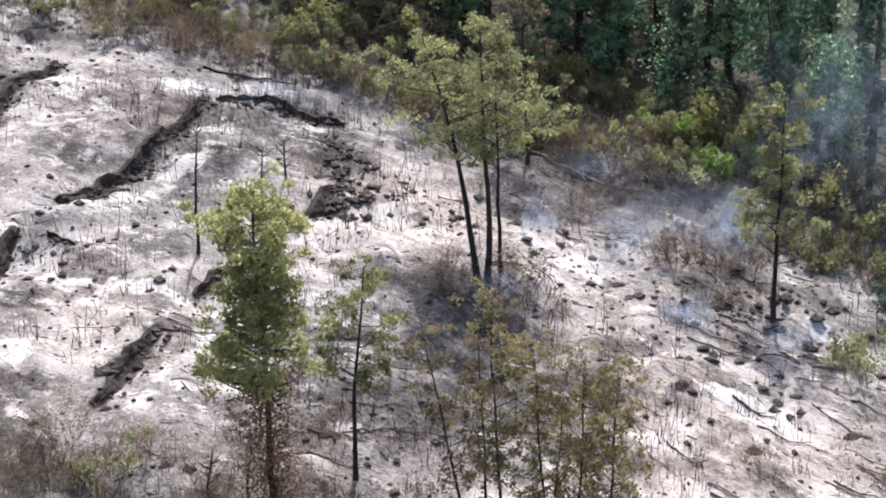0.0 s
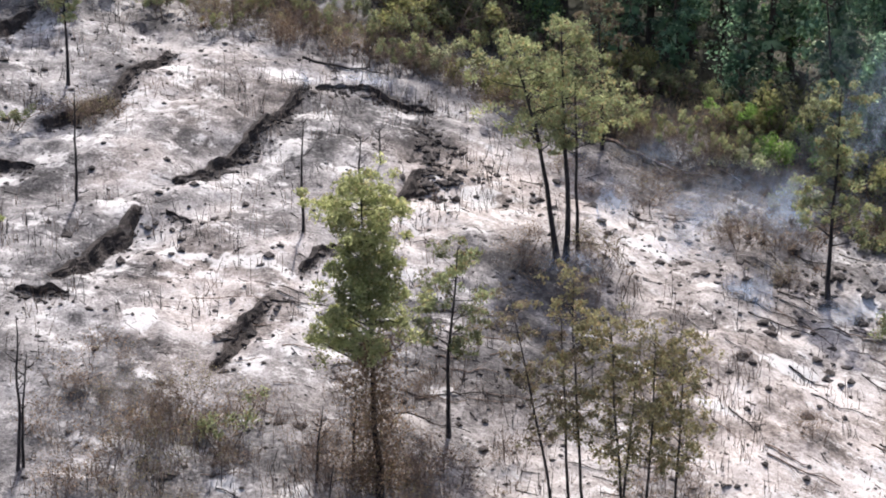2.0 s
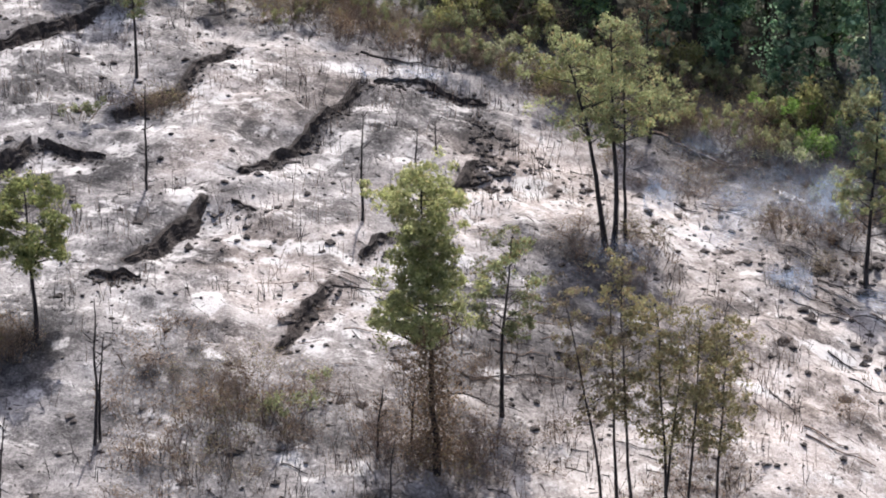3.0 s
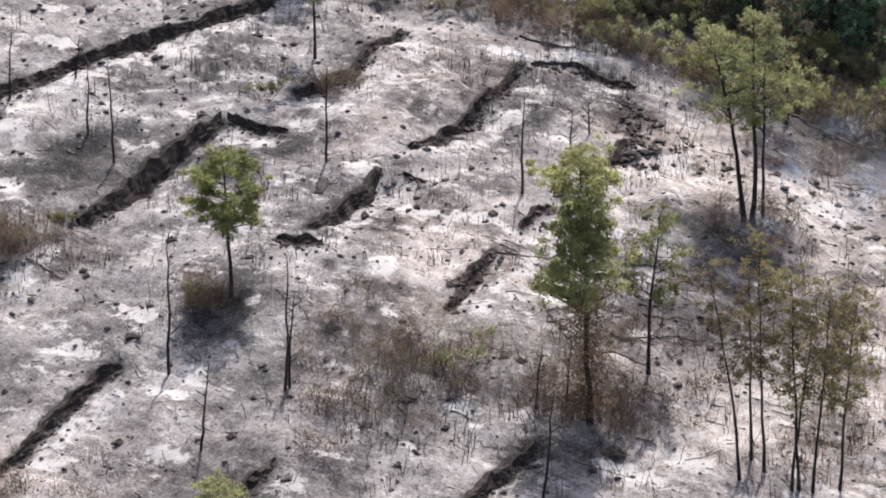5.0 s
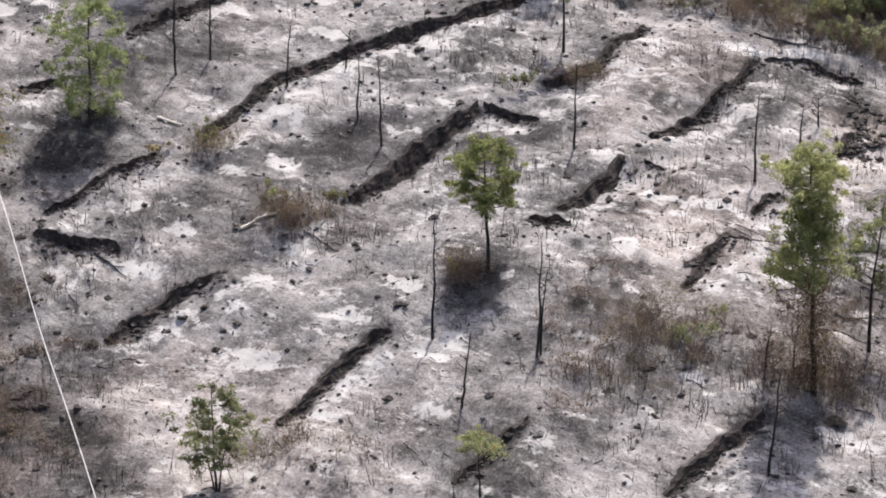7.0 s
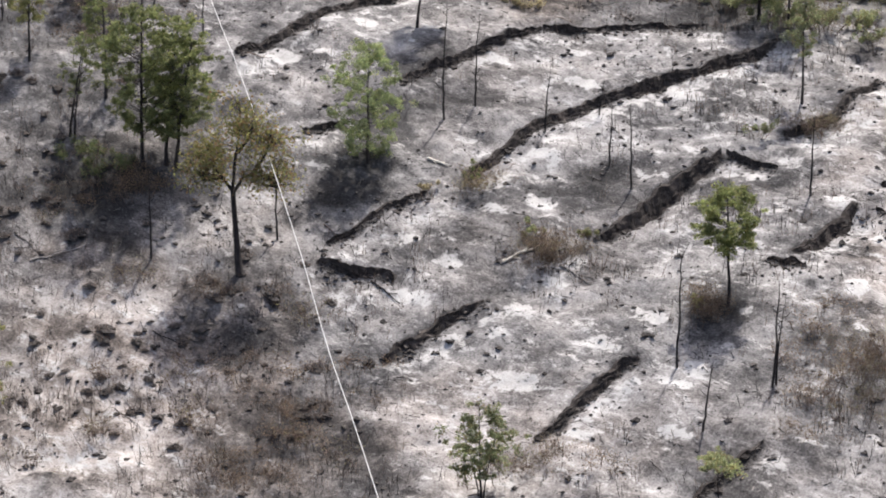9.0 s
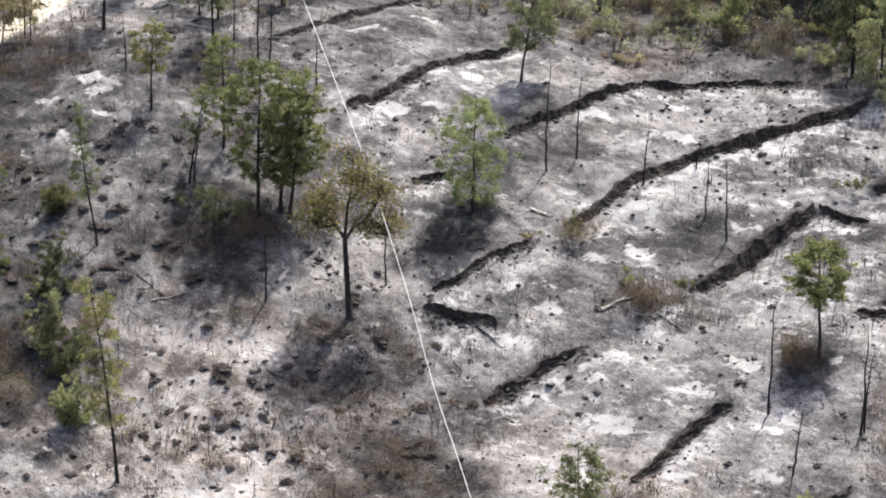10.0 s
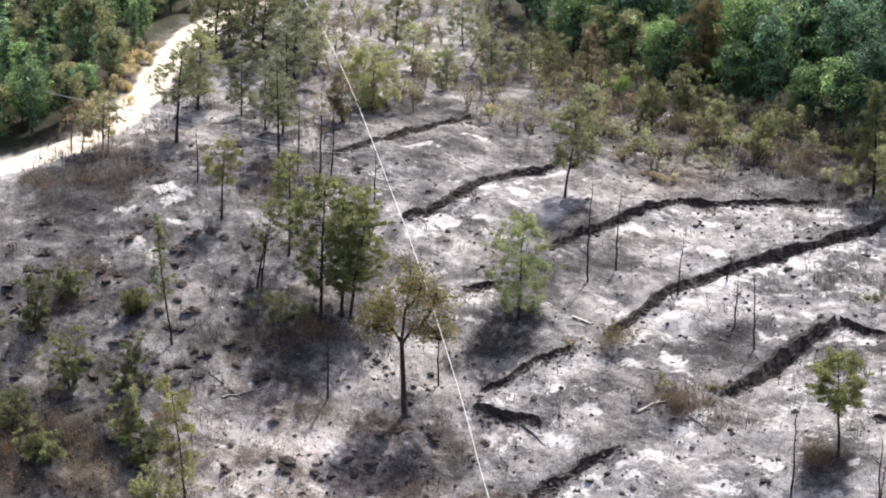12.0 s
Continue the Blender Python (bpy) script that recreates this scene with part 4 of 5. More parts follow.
SNAGS_FAR = [(-42.9, 109.2, 4.1, -0.1, 0), (-47.7, 98.2, 4.9, 0.7, 0.2), (10.0, 99.7, 1.6, 0, 0), (-31.4, 132.6, 6.1, 0, 0),
             (-57.1, 109.5, 4.1, 0, 0), (-47.2, 112.0, 5.2, 0.1, 0), (-4.0, 81.3, 4.0, 0.35, 0), (8.9, 98.0, 2.2, 0.1, 0), (-50.0, 112.5, 5.0, 0, 0),
             (6.0, 79.4, 2.6, 0.3, 0), (7.3, 79.6, 3.0, 0.1, 0), (-16.0, 104.6, 2.2, 0.3, 0)]
for k, (x, y, h, lx, ly) in enumerate(SNAGS_FAR):
    snag(x, y, h, (lx, ly), 0.05 + 0.004 * h, 8 + (k % 4) * 3, 90 + k, 0.5)


# ---------------------------------------------------------------- woods behind, in a few shapes
def wood_tree(x, y, h, rad, label, leaf, habit, seed):
    """A tree of the wood: boughs in tiers for a conifer, rounded billows of leaves for a broadleaf tree."""
    r = np.random.default_rng(seed)
    ob = thing("forest_tree", x, y, label, "tree", WOOD)
    part("trunk", Shape().tube(stem_points(h * 0.96, (r.normal() * 0.3, r.normal() * 0.3), r), [0.20 * (1 - 0.85 * i / 9) for i in range(10)], 6), MAT_BARK, ob, smooth=True)
    boughs, lf, inner = Shape(), Shape(), Shape()
    low = 0.10 * h
    if habit == "conifer":
        z = low
        while z < h - 0.3:
            f = (z - low) / (h - low)
            reach = rad * (1 - f) ** 0.75 * min(1.0, 0.5 + 2.5 * f) * r.uniform(0.75, 1.15) + 0.15
            turn = r.uniform(0, 6.28)
            count = max(3, int(2.9 * reach))
            for k in range(count):
                a = turn + 6.28 * (k + r.uniform(-0.25, 0.25)) / count
                out = reach * r.uniform(0.7, 1.1)
                tip = np.array([math.cos(a) * out, math.sin(a) * out, z - 0.22 * out + r.normal() * 0.22])
                boughs.tube([(0, 0, z), tuple(tip)], [0.035, 0.012], 3)
                for q, m in ((0.9, 13), (0.55, 13)):
                    lf.tuft(tip * np.array([q, q, 1]) + np.array([0, 0, 0.22 * out * (1 - q)]), (0.22 + 0.20 * out) * r.uniform(0.75, 1.35), m, 0.26, r, 0.6, 0.6, 0.2, 0.5)
            z += r.uniform(0.45, 0.65)
    else:
        for k in range(40):
            d = r.normal(size=3)
            d[2] = d[2] * 0.9 + 0.25
            d /= np.linalg.norm(d)
            shell = r.uniform(0.62, 0.98)
            c = np.array([0, 0, low + (h - low) * 0.5]) + d * shell * np.array([rad * 0.85, rad * 0.85, (h - low) * 0.46])
            if k % 2:
                boughs.tube([(0, 0, max(low, c[2] - 1.2)), tuple(c)], [0.06, 0.02], 3)
            lf.tuft(c, rad * r.uniform(0.26, 0.42), 92, 0.27, r, 0.65, 0.7, 0.15, 0.42)
    # big dark leaves added inside the crown to block light and deepen its shade
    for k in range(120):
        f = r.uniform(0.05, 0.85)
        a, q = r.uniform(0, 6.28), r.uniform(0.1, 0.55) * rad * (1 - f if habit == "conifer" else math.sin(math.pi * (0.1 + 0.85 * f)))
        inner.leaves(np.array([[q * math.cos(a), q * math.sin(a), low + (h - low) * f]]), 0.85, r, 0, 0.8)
    tagged(part("branchwork", boughs, MAT_BARK, ob), kind="stuff")
    part("crown", lf, leaf, ob)
    # dark green whatever the crown's own leaf, so the middle reads as shaded
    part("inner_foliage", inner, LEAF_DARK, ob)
    return ob


def in_front(x):
    """The front edge of the wood."""
    line = ((-95, 168), (-70, 164), (-45, 158), (-32, 144), (-22, 134.5), (-12, 128.5), (-5, 124.5), (5, 120.0), (14, 115.5), (21, 112), (27, 109.5), (30, 106.5), (32.5, 102.5), (35, 99.5), (40, 93), (52, 82), (70, 66))
    return float(np.interp(x, [p[0] for p in line], [p[1] for p in line]))


WOOD = "edge of the dense green wood"
kinds = [
    wood_tree(-24.0, 141.0, 13.0, 2.6, "tall dark green forest tree with layered foliage", LEAF_DARK, "broad", 201),
    wood_tree(9.0, 122.5, 14.5, 2.3, "tall slender dark conifer in the wood", LEAF_DARK, "conifer", 202),
    wood_tree(-14.0, 134.0, 10.0, 3.1, "broad leafy green forest tree with rounded crown", LEAF_WOOD, "broad", 203),
    wood_tree(27.0, 114.0, 12.0, 2.1, "lighter green forest tree with feathery foliage", LEAF_WOOD, "conifer", 204),
    wood_tree(40.0, 104.0, 13.5, 2.0, "grey-green forest tree with loose pale crown", LEAF_BLUE, "conifer", 205),
    wood_tree(-76.5, 131.0, 8.5, 2.6, "olive-tinged broad oak at the edge of the wood", LEAF_OLIVE, "broad", 206),
]
wr = np.random.default_rng(500)
placed = [(o.location.x, o.location.y) for o in kinds]


def plant(x, y, pick, size, gap):
    if any(math.hypot(x - a, y - b) < gap for a, b in placed):
        return False
    placed.append((x, y))
    o = copy_thing(kinds[pick], pose(x, y, height(x, y) - 0.2, 0, 0, wr.uniform(0, 360)) @ Matrix.Diagonal((size, size, size * wr.uniform(0.9, 1.15), 1)))
    o.scale = (size, size, size * wr.uniform(0.9, 1.12))
    return True


# rows of the wood: from x, to x, depth of the first row, spacing
for x0, x1, row, step in ((4, 47, 0, 3.0), (4, 47, 1, 2.9), (6, 47, 2, 3.2), (8, 46, 3, 3.2), (-46, 4, 0, 3.2), (-42, 3, 1, 3.4), (-38, 2, 2, 3.6), (-36, 0, 3, 3.8), (-34, -4, 4, 3.8), (-33, -6, 5, 4.0)):
    for x in np.arange(x0, x1, step):
        px = x + wr.uniform(-1.0, 1.0)
        py = in_front(px) + row * 3.9 + wr.uniform(-1.2, 1.2)
        w = (0.14, 0.20, 0.04, 0.16, 0.46, 0.0) if px > 26 else (0.34, 0.46, 0.04, 0.12, 0.04, 0.0) if px > 0 else (0.30, 0.06, 0.40, 0.10, 0.04, 0.10)
        plant(px, py, wr.choice(6, p=w), wr.uniform(0.8, 1.15) * (0.75 if row == 0 else 1.0), 2.0)
# the wood on the far side of the track
for k in range(420):
    px, py = wr.uniform(-104, -72.0), wr.uniform(112, 162)
    d = float(along(np.array([px]), np.array([py]), ROAD)[0][0])
    if d > (3.3 if py > 121 else 3.0) and float(along(np.array([px]), np.array([py]), ROAD)[1][0]) > 0:
        plant(px, py, wr.choice(6, p=(0.03, 0.0, 0.40, 0.17, 0.10, 0.30)), wr.uniform(0.55, 0.85) * (0.75 if d < 6 else 1.0), 2.7)


for px, py, pick in ((-74.3, 121.6, 5), (-76.4, 119.6, 2), (-79.0, 118.0, 5), (-82.0, 116.8, 2), (-77.8, 121.4, 2), (-85.0, 115.6, 5), (-81.0, 119.6, 5)):
    plant(px, py, pick, 0.5, 1.2)


# ---------------------------------------------------------------- bushes
def twiggy(st, r, x, y, h, rad, stems, w=0.013, fan=0.45):
    """Thin stems that fork twice, spreading from a loose foot; returns the twig ends."""
    ends = []
    for k in range(stems):
        a, q = r.uniform(0, 6.28), math.sqrt(r.uniform(0, 1))
        p = Vector((x + 0.75 * rad * q * math.cos(a), y + 0.75 * rad * q * math.sin(a), -0.15 - 0.2 * q * rad))
        hh = h * r.uniform(0.45, 1.05) * (1 - 0.35 * q)
        m = p + Vector((math.cos(a) * fan * q * hh + r.normal() * 0.14 * hh, math.sin(a) * fan * q * hh + r.normal() * 0.14 * hh, 0.5 * hh + 0.15))
        st.tube([p, m], [w, w * 0.7], 3)
        for e in range(3):
            u = m + Vector((r.normal() * 0.26, r.normal() * 0.26, r.uniform(0.1, 0.5))) * hh
            st.tube([m, u], [w * 0.6, w * 0.35], 3)
            ends.append(u)
            for g in range(2):
                v = u.lerp(m, r.uniform(0.2, 0.7)) + Vector((r.normal() * 0.17, r.normal() * 0.17, r.uniform(-0.05, 0.22))) * hh
                st.tube([u.lerp(m, 0.5), v], [w * 0.4, w * 0.25], 3)
                ends.append(v)
    return ends


def bush(x, y, h, rad, leaf, label, seed, n=420, size=0.16, stems=9, group="", name="bush", droop=0.0, bark=MAT_TWIG):
    """A shrub: forking stems with clumps of small leaves at their ends."""
    r = np.random.default_rng(seed)
    ob = thing(name, x, y, label, "bush", group)
    st, lf = Shape(), Shape()
    bare = leaf in (LEAF_RUST, LEAF_SCORCH)
    ends = twiggy(st, r, 0, 0, h, rad, stems if bare else max(9, stems // 2 + 4), 0.016 if bare else 0.02)
    ends = [e for e in ends if e.z > 0.12 * h]
    clumps = max(8, n // (14 if bare else 34))
    for k in range(clumps):
        t = ends[r.integers(len(ends))]
        m = 36 if bare else 70
        if bare:
            lf.leaves(np.array(t) + r.normal(size=(m, 3)) * 0.24 * min(rad, 1.3), size * 0.52, r, droop, 0.6)
        else:
            lf.tuft(t, 0.27 * min(rad, 1.3) * r.uniform(0.7, 1.2), m, size * 0.85, r, 0.6, 1.15, 0.4, 0.85)
    tagged(part("stemwork", st, bark, ob), kind="stuff")
    part("foliage", lf, leaf, ob)
    return ob


def shrub(x, y, h, rad, leaf, label, seed):
    """A tall many-stemmed shrub with clumped leaves to the ground."""
    r = np.random.default_rng(seed)
    stems = [(r.normal() * 0.25, r.normal() * 0.25, h * r.uniform(0.55, 0.95), (r.normal() * 0.5 * rad, r.normal() * 0.5 * rad), 0.04) for k in range(3)]
    return tree(x, y, h, label, leaf, (0.12, 1.0, rad * 0.62), (r.normal() * 0.3 * rad, r.normal() * 0.2 * rad), 0.055, 44, 0.33, 50, 0.19, "oval", name="shrub", category="shrub", group="", seed=seed, stems=stems)


BAND = "brush along the edge of the wood"
bushes = [
    bush(12.0, 110.6, 2.9, 1.0, LEAF_OLIVE, "dull olive bush at the edge of the burn", 301, 680, 0.17, 14, BAND),
    bush(17.5, 107.5, 2.0, 1.3, LEAF_SCORCH, "scorched brown bush at the edge of the burn", 302, 460, 0.16, 16, BAND, "scorched_bush"),
    bush(22.0, 105.6, 3.4, 0.9, LEAF_OLIVE, "upright olive-brown bush at the edge of the burn", 303, 560, 0.17, 14, BAND),
    bush(6.0, 114.0, 2.8, 1.4, LEAF_YELLOW, "yellow-green bush at the edge of the burn", 304, 760, 0.18, 14, BAND),
    bush(26.0, 104.5, 2.0, 1.3, LEAF_RUST, "bare brown scorched bush at the edge of the burn", 305, 260, 0.15, 22, BAND, "scorched_bush"),
    bush(-20.0, 124.0, 2.6, 1.0, LEAF_GREY, "grey-green bush at the edge of the burn", 306, 560, 0.16, 14, BAND),
]


def scatter_bush(x, y, pick, size):
    o = copy_thing(bushes[pick], pose(x, y, height(x, y), 0, 0, wr.uniform(0, 360)))
    o.scale = (size, size, size * wr.uniform(0.85, 1.2))
    return o


def brush_front(x):
    """Where the brush before the wood begins."""
    line = ((-40, 141), (-22, 124), (-12, 117), (0, 112.3), (5, 110.8), (10, 109.8), (15, 106.4), (20, 104.4), (24, 102.3), (28, 100.4), (31, 97.6), (36, 92), (48, 82))
    return float(np.interp(x, [p[0] for p in line], [p[1] for p in line]))


for x in np.concatenate([np.arange(-40, 4, 0.6), np.arange(4, 40, 0.33)]):
    px = x + wr.uniform(-0.5, 0.5)
    share = wr.uniform(0.0, 1.0)
    py = in_front(px) - share * (in_front(px) - brush_front(px))
    if math.hypot(px - 28.2, py - 101.2) < 3.0:
        continue
    if share > 0.55:
        w = (0.10, 0.32, 0.10, 0.04, 0.36, 0.08)
    elif px > -5:
        w = (0.28, 0.14, 0.26, 0.10, 0.08, 0.14)
    else:
        w = (0.24, 0.12, 0.12, 0.10, 0.16, 0.26)
    scatter_bush(px, py, wr.choice(6, p=w), wr.uniform(0.6, 1.25) * (1.15 if share < 0.35 else 0.85))
# the scorched brown brush in front of it
for x in np.arange(2, 35, 0.40):
    px = x + wr.uniform(-0.4, 0.4)
    scatter_bush(px, brush_front(px) + wr.uniform(-0.4, 2.4), wr.choice((1, 4, 4, 2)), wr.uniform(0.5, 0.85))


# thin brush on the upper slope, too small to tell apart
def build_far_brush():
    r = np.random.default_rng(640)
    green, brown, st = Shape(), Shape(), Shape()
    for k in range(560):
        px, py = r.uniform(-62, -4), r.uniform(117, 160)
        if not (py < in_front(px) - 1.5 and py > 118.5 + max(0, (-px - 28)) * 0.5):
            continue
        z, rad, h = height(px, py), r.uniform(0.4, 1.1), r.uniform(0.6, 2.2)
        tips = []
        for q in range(7):
            a = r.uniform(0, 6.28)
            tip = np.array([px + math.cos(a) * rad * r.uniform(0.2, 1), py + math.sin(a) * rad * r.uniform(0.2, 1), z + h * r.uniform(0.6, 1.05)])
            st.tube([(px, py, z - 0.1), tuple(tip)], [0.03, 0.01], 3)
            tips.append(tip)
        lf = green if r.uniform() < 0.42 else brown
        for tip in tips:
            lf.leaves(tip + r.normal(size=(20, 3)) * np.array([0.3, 0.3, 0.35]) * rad, 0.17, r, 0, 0.6)
    solo("far_brush", green, LEAF_OLIVE, "low olive brush scattered over the upper burnt slope", "brush", "stuff")
    solo("far_scorched_brush", brown, LEAF_SCORCH, "low scorched brown brush over the upper slope", "brush", "stuff")
    solo("far_brush_stalks", st, MAT_TWIG, "bare stalks of the brush on the upper slope", "brush", "stuff")


build_far_brush()
for k in range(120):
    px, py = wr.uniform(-46, 0), wr.uniform(112, 150)
    if brush_front(px) - 9 + 0.12 * (px + 46) < py < in_front(px) - 1:
        scatter_bush(px, py, wr.choice(6, p=(0.16, 0.20, 0.08, 0.02, 0.24, 0.30)), wr.uniform(0.5, 0.95))
bush(28.2, 105.2, 3.4, 1.1, LEAF_BRIGHT, "bright green bush among scorched brush", 311, 700, 0.18, 14)
bush(29.2, 102.4, 3.0, 1.8, LEAF_BRIGHT, "wide bright green bush among scorched brush", 312, 1200, 0.18, 18)
bush(27.0, 101.6, 2.6, 1.4, LEAF_GREY, "pale grey-green bush by the gully", 313, 800, 0.17, 14)
bush(30.4, 88.2, 3.0, 1.5, LEAF_OLIVE, "dense olive bush on the ashy slope", 314, 1100, 0.17, 16)
bush(-29.5, 136.5, 3.4, 1.7, LEAF_BRIGHT, "round bright green bush before the wood", 315, 1200, 0.18, 16)
shrub(-57.4, 88.3, 3.8, 2.1, LEAF_SHRUB, "green shrub on the dark burnt slope", 316)
shrub(-53.8, 88.6, 3.9, 2.0, LEAF_SHRUB, "green shrub beside another on burnt slope", 317)
shrub(-62.6, 92.1, 5.0, 1.3, LEAF_SHRUB, "tall ragged olive shrub on burnt slope", 318)
shrub(-64.0, 87.5, 3.0, 1.6, LEAF_SHRUB, "olive-green shrub on burnt slope", 319)
bush(-60.0, 82.6, 2.6, 1.8, LEAF_RUST, "brown scorched shrub on burnt slope", 320, 600, 0.17, 20)
shrub(-52.0, 85.0, 4.0, 1.2, LEAF_OLIVE, "scorched yellow shrub on burnt slope", 321)
for k, (x, y, h, rad, leaf, label) in enumerate((
        (-60.0, 84.6, 2.8, 1.9, LEAF_SHRUB, "olive shrub on the dark burnt slope"), (-57.0, 82.4, 2.4, 1.8, LEAF_SHRUB, "green shrub on the dark burnt slope"),
        (-53.2, 81.4, 2.3, 1.7, LEAF_SCORCH, "scorched brown shrub on the dark burnt slope"), (-50.6, 83.8, 2.6, 1.6, LEAF_SHRUB, "olive shrub on the dark burnt slope"),
        (-59.0, 79.8, 2.4, 1.9, LEAF_RUST, "burnt brown shrub on the dark slope"), (-48.4, 80.8, 2.6, 1.5, LEAF_OLIVE, "yellow-green shrub beside a slender pine"),
        (-61.6, 95.4, 2.4, 1.2, LEAF_SHRUB, "small olive shrub on the dark slope"), (-66.0, 92.0, 3.0, 1.8, LEAF_SHRUB, "green shrub on the dark slope"),
        (-55.8, 95.0, 1.5, 0.9, LEAF_YELLOW, "small yellowing shrub on the dark slope"), (-50.0, 86.8, 1.5, 1.0, LEAF_RUST, "low brown shrub on the dark slope"))):
    (bush(x, y, h, rad, leaf, label, 360 + k, 700, 0.17, 22) if leaf in (LEAF_RUST, LEAF_SCORCH) else shrub(x, y, h * 1.1, rad, leaf, label, 360 + k))
bush(-44.6, 95.4, 2.4, 1.7, LEAF_SHRUB, "dark scorched undergrowth beneath pines", 322, 900, 0.17, 22)
bush(-42.3, 94.9, 2.0, 1.5, LEAF_RUST, "dark scorched undergrowth beneath pines", 323, 800, 0.17, 20)
bush(-46.2, 96.4, 2.6, 1.3, LEAF_SHRUB, "green undergrowth beneath pines", 324, 700, 0.17, 14)
bush(-7.7, 86.9, 1.7, 1.3, LEAF_RUST, "dark scorched bush round a pine's foot", 325, 900, 0.15, 22)
bush(-8.3, 87.0, 1.4, 0.5, LEAF_YELLOW, "small yellow-green shrub in scorched brush", 326, 260, 0.14, 9)
bush(-16.9, 92.0, 2.0, 1.5, LEAF_RUST, "bare brown scrub on the terrace", 327, 420, 0.14, 34)
bush(-15.4, 93.3, 1.4, 0.6, LEAF_YELLOW, "small yellowing shrub on the terrace", 328, 280, 0.14, 9)
bush(-18.3, 93.0, 1.9, 0.6, LEAF_OLIVE, "small yellowing shrub in bare scrub", 329, 220, 0.14, 12)
bush(-22.5, 97.3, 2.0, 0.9, LEAF_SCORCH, "brown shrub by the terrace bank", 330, 500, 0.15, 16)
bush(-22.2, 97.8, 2.4, 0.6, LEAF_PINE, "small green shrub by the terrace bank", 331, 260, 0.15, 9)
bush(-2.6, 104.4, 1.6, 1.0, LEAF_SCORCH, "brown scrub under a thin pine", 332, 420, 0.15, 18)
bush(-6.4, 103.0, 1.4, 0.9, LEAF_OLIVE, "dry olive scrub on the terrace", 333, 300, 0.15, 14)
bush(3.0, 81.6, 2.0, 1.0, LEAF_OLIVE, "small olive shrub on the ashy slope", 334, 420, 0.15, 12)
bush(-0.5, 82.4, 1.2, 1.4, LEAF_RUST, "brown scorched scrub on the slope", 335, 240, 0.15, 18)
bush(-2.4, 80.0, 1.1, 1.2, LEAF_RUST, "brown scorched scrub on the slope", 336, 200, 0.15, 16)
bush(6.8, 79.2, 2.4, 1.5, LEAF_RUST, "dark scorched scrub beneath a pine", 337, 420, 0.13, 26)
bush(9.4, 79.6, 2.2, 1.2, LEAF_RUST, "dark scorched scrub beside a pine", 338, 320, 0.13, 24)
bush(15.0, 92.6, 1.5, 1.2, LEAF_RUST, "dark burnt scrub at a pine's foot", 339, 200, 0.13, 24)
bush(18.2, 93.0, 2.0, 1.1, LEAF_SCORCH, "brown scrub at a pine's foot", 340, 460, 0.15, 20)
bush(25.0, 96.6, 2.2, 1.6, LEAF_SCORCH, "thin brown scrub in the smoky gully", 341, 420, 0.15, 28)
bush(28.2, 98.4, 2.4, 1.6, LEAF_OLIVE, "olive scrub in the gully", 342, 700, 0.16, 18)
bush(32.0, 96.0, 2.6, 1.8, LEAF_OLIVE, "olive scrub by the wood", 343, 800, 0.16, 18)
bush(34.5, 93.0, 2.8, 1.8, LEAF_DARK, "dark green scrub by the wood", 344, 900, 0.18, 18)
bush(-71.0, 121.5, 1.6, 1.3, LEAF_STRAW, "dry straw-coloured grass tussock by the track", 345, 700, 0.2, 20)
for k, (x, y) in enumerate(((-72.6, 128.2), (-72.9, 131.0), (-73.2, 133.8), (-73.8, 136.6), (-72.2, 123.6))):
    bush(x, y, 1.5, 1.4, LEAF_STRAW, "dry straw-coloured grass tussock by the track", 380 + k, 1100, 0.2, 20)
bush(-71.6, 125.5, 1.7, 1.3, LEAF_STRAW, "dry straw-coloured grass tussock by the track", 346, 700, 0.2, 20)
bush(-66.0, 113.6, 2.0, 1.6, LEAF_RUST, "bare dark scrub below the track", 347, 320, 0.15, 34)
bush(-64.0, 110.6, 1.8, 1.6, LEAF_RUST, "bare dark scrub below the track", 348, 300, 0.15, 34)

for x, y, size in ((1.1, 83.0, 0.75), (-0.1, 81.6, 0.85), (-1.5, 80.2, 0.75), (-2.1, 84.5, 0.55), (1.8, 83.9, 0.7), (0.3, 82.6, 0.8), (-18.3, 92.0, 0.8), (-16.9, 91.7, 0.85), (-17.6, 92.6, 0.7),
                   (7.2, 83.3, 0.6), (9.6, 83.2, 0.6), (7.5, 78.9, 0.9), (13.1, 80.5, 0.7), (6.0, 80.7, 0.75), (-3.3, 77.7, 0.6), (4.5, 83.1, 0.6), (0.8, 82.2, 0.7), (10.5, 83.9, 0.55),
                   (15.7, 93.6, 0.7), (17.3, 90.5, 0.7), (24.9, 95.6, 0.7), (26.0, 92.9, 0.6), (24.3, 82.1, 0.6), (-7.7, 86.5, 0.75), (-8.8, 87.9, 0.6), (-22.9, 97.0, 0.6), (-32.2, 84.1, 0.6), (-29.5, 80.2, 0.6), (2.3, 81.9, 0.7), (0.8, 80.5, 0.8), (3.2, 80.4, 0.65), (-0.8, 83.6, 0.6)):
    scatter_bush(x, y, wr.choice((1, 4, 4)), size)
for k, (x, y, h, rad) in enumerate(((-25.2, 96.7, 0.9, 0.5), (-22.1, 117.2, 0.8, 1.2), (-23.6, 117.6, 0.7, 0.9), (-38.9, 128.7, 0.9, 1.0))):
    bush(x, y, h, rad, LEAF_STRAW, "small tuft of dry yellow grass standing in the burn", 390 + k, 300, 0.16, 12, name="grass_tuft")

SCRUB = "patches of scorched scrub"


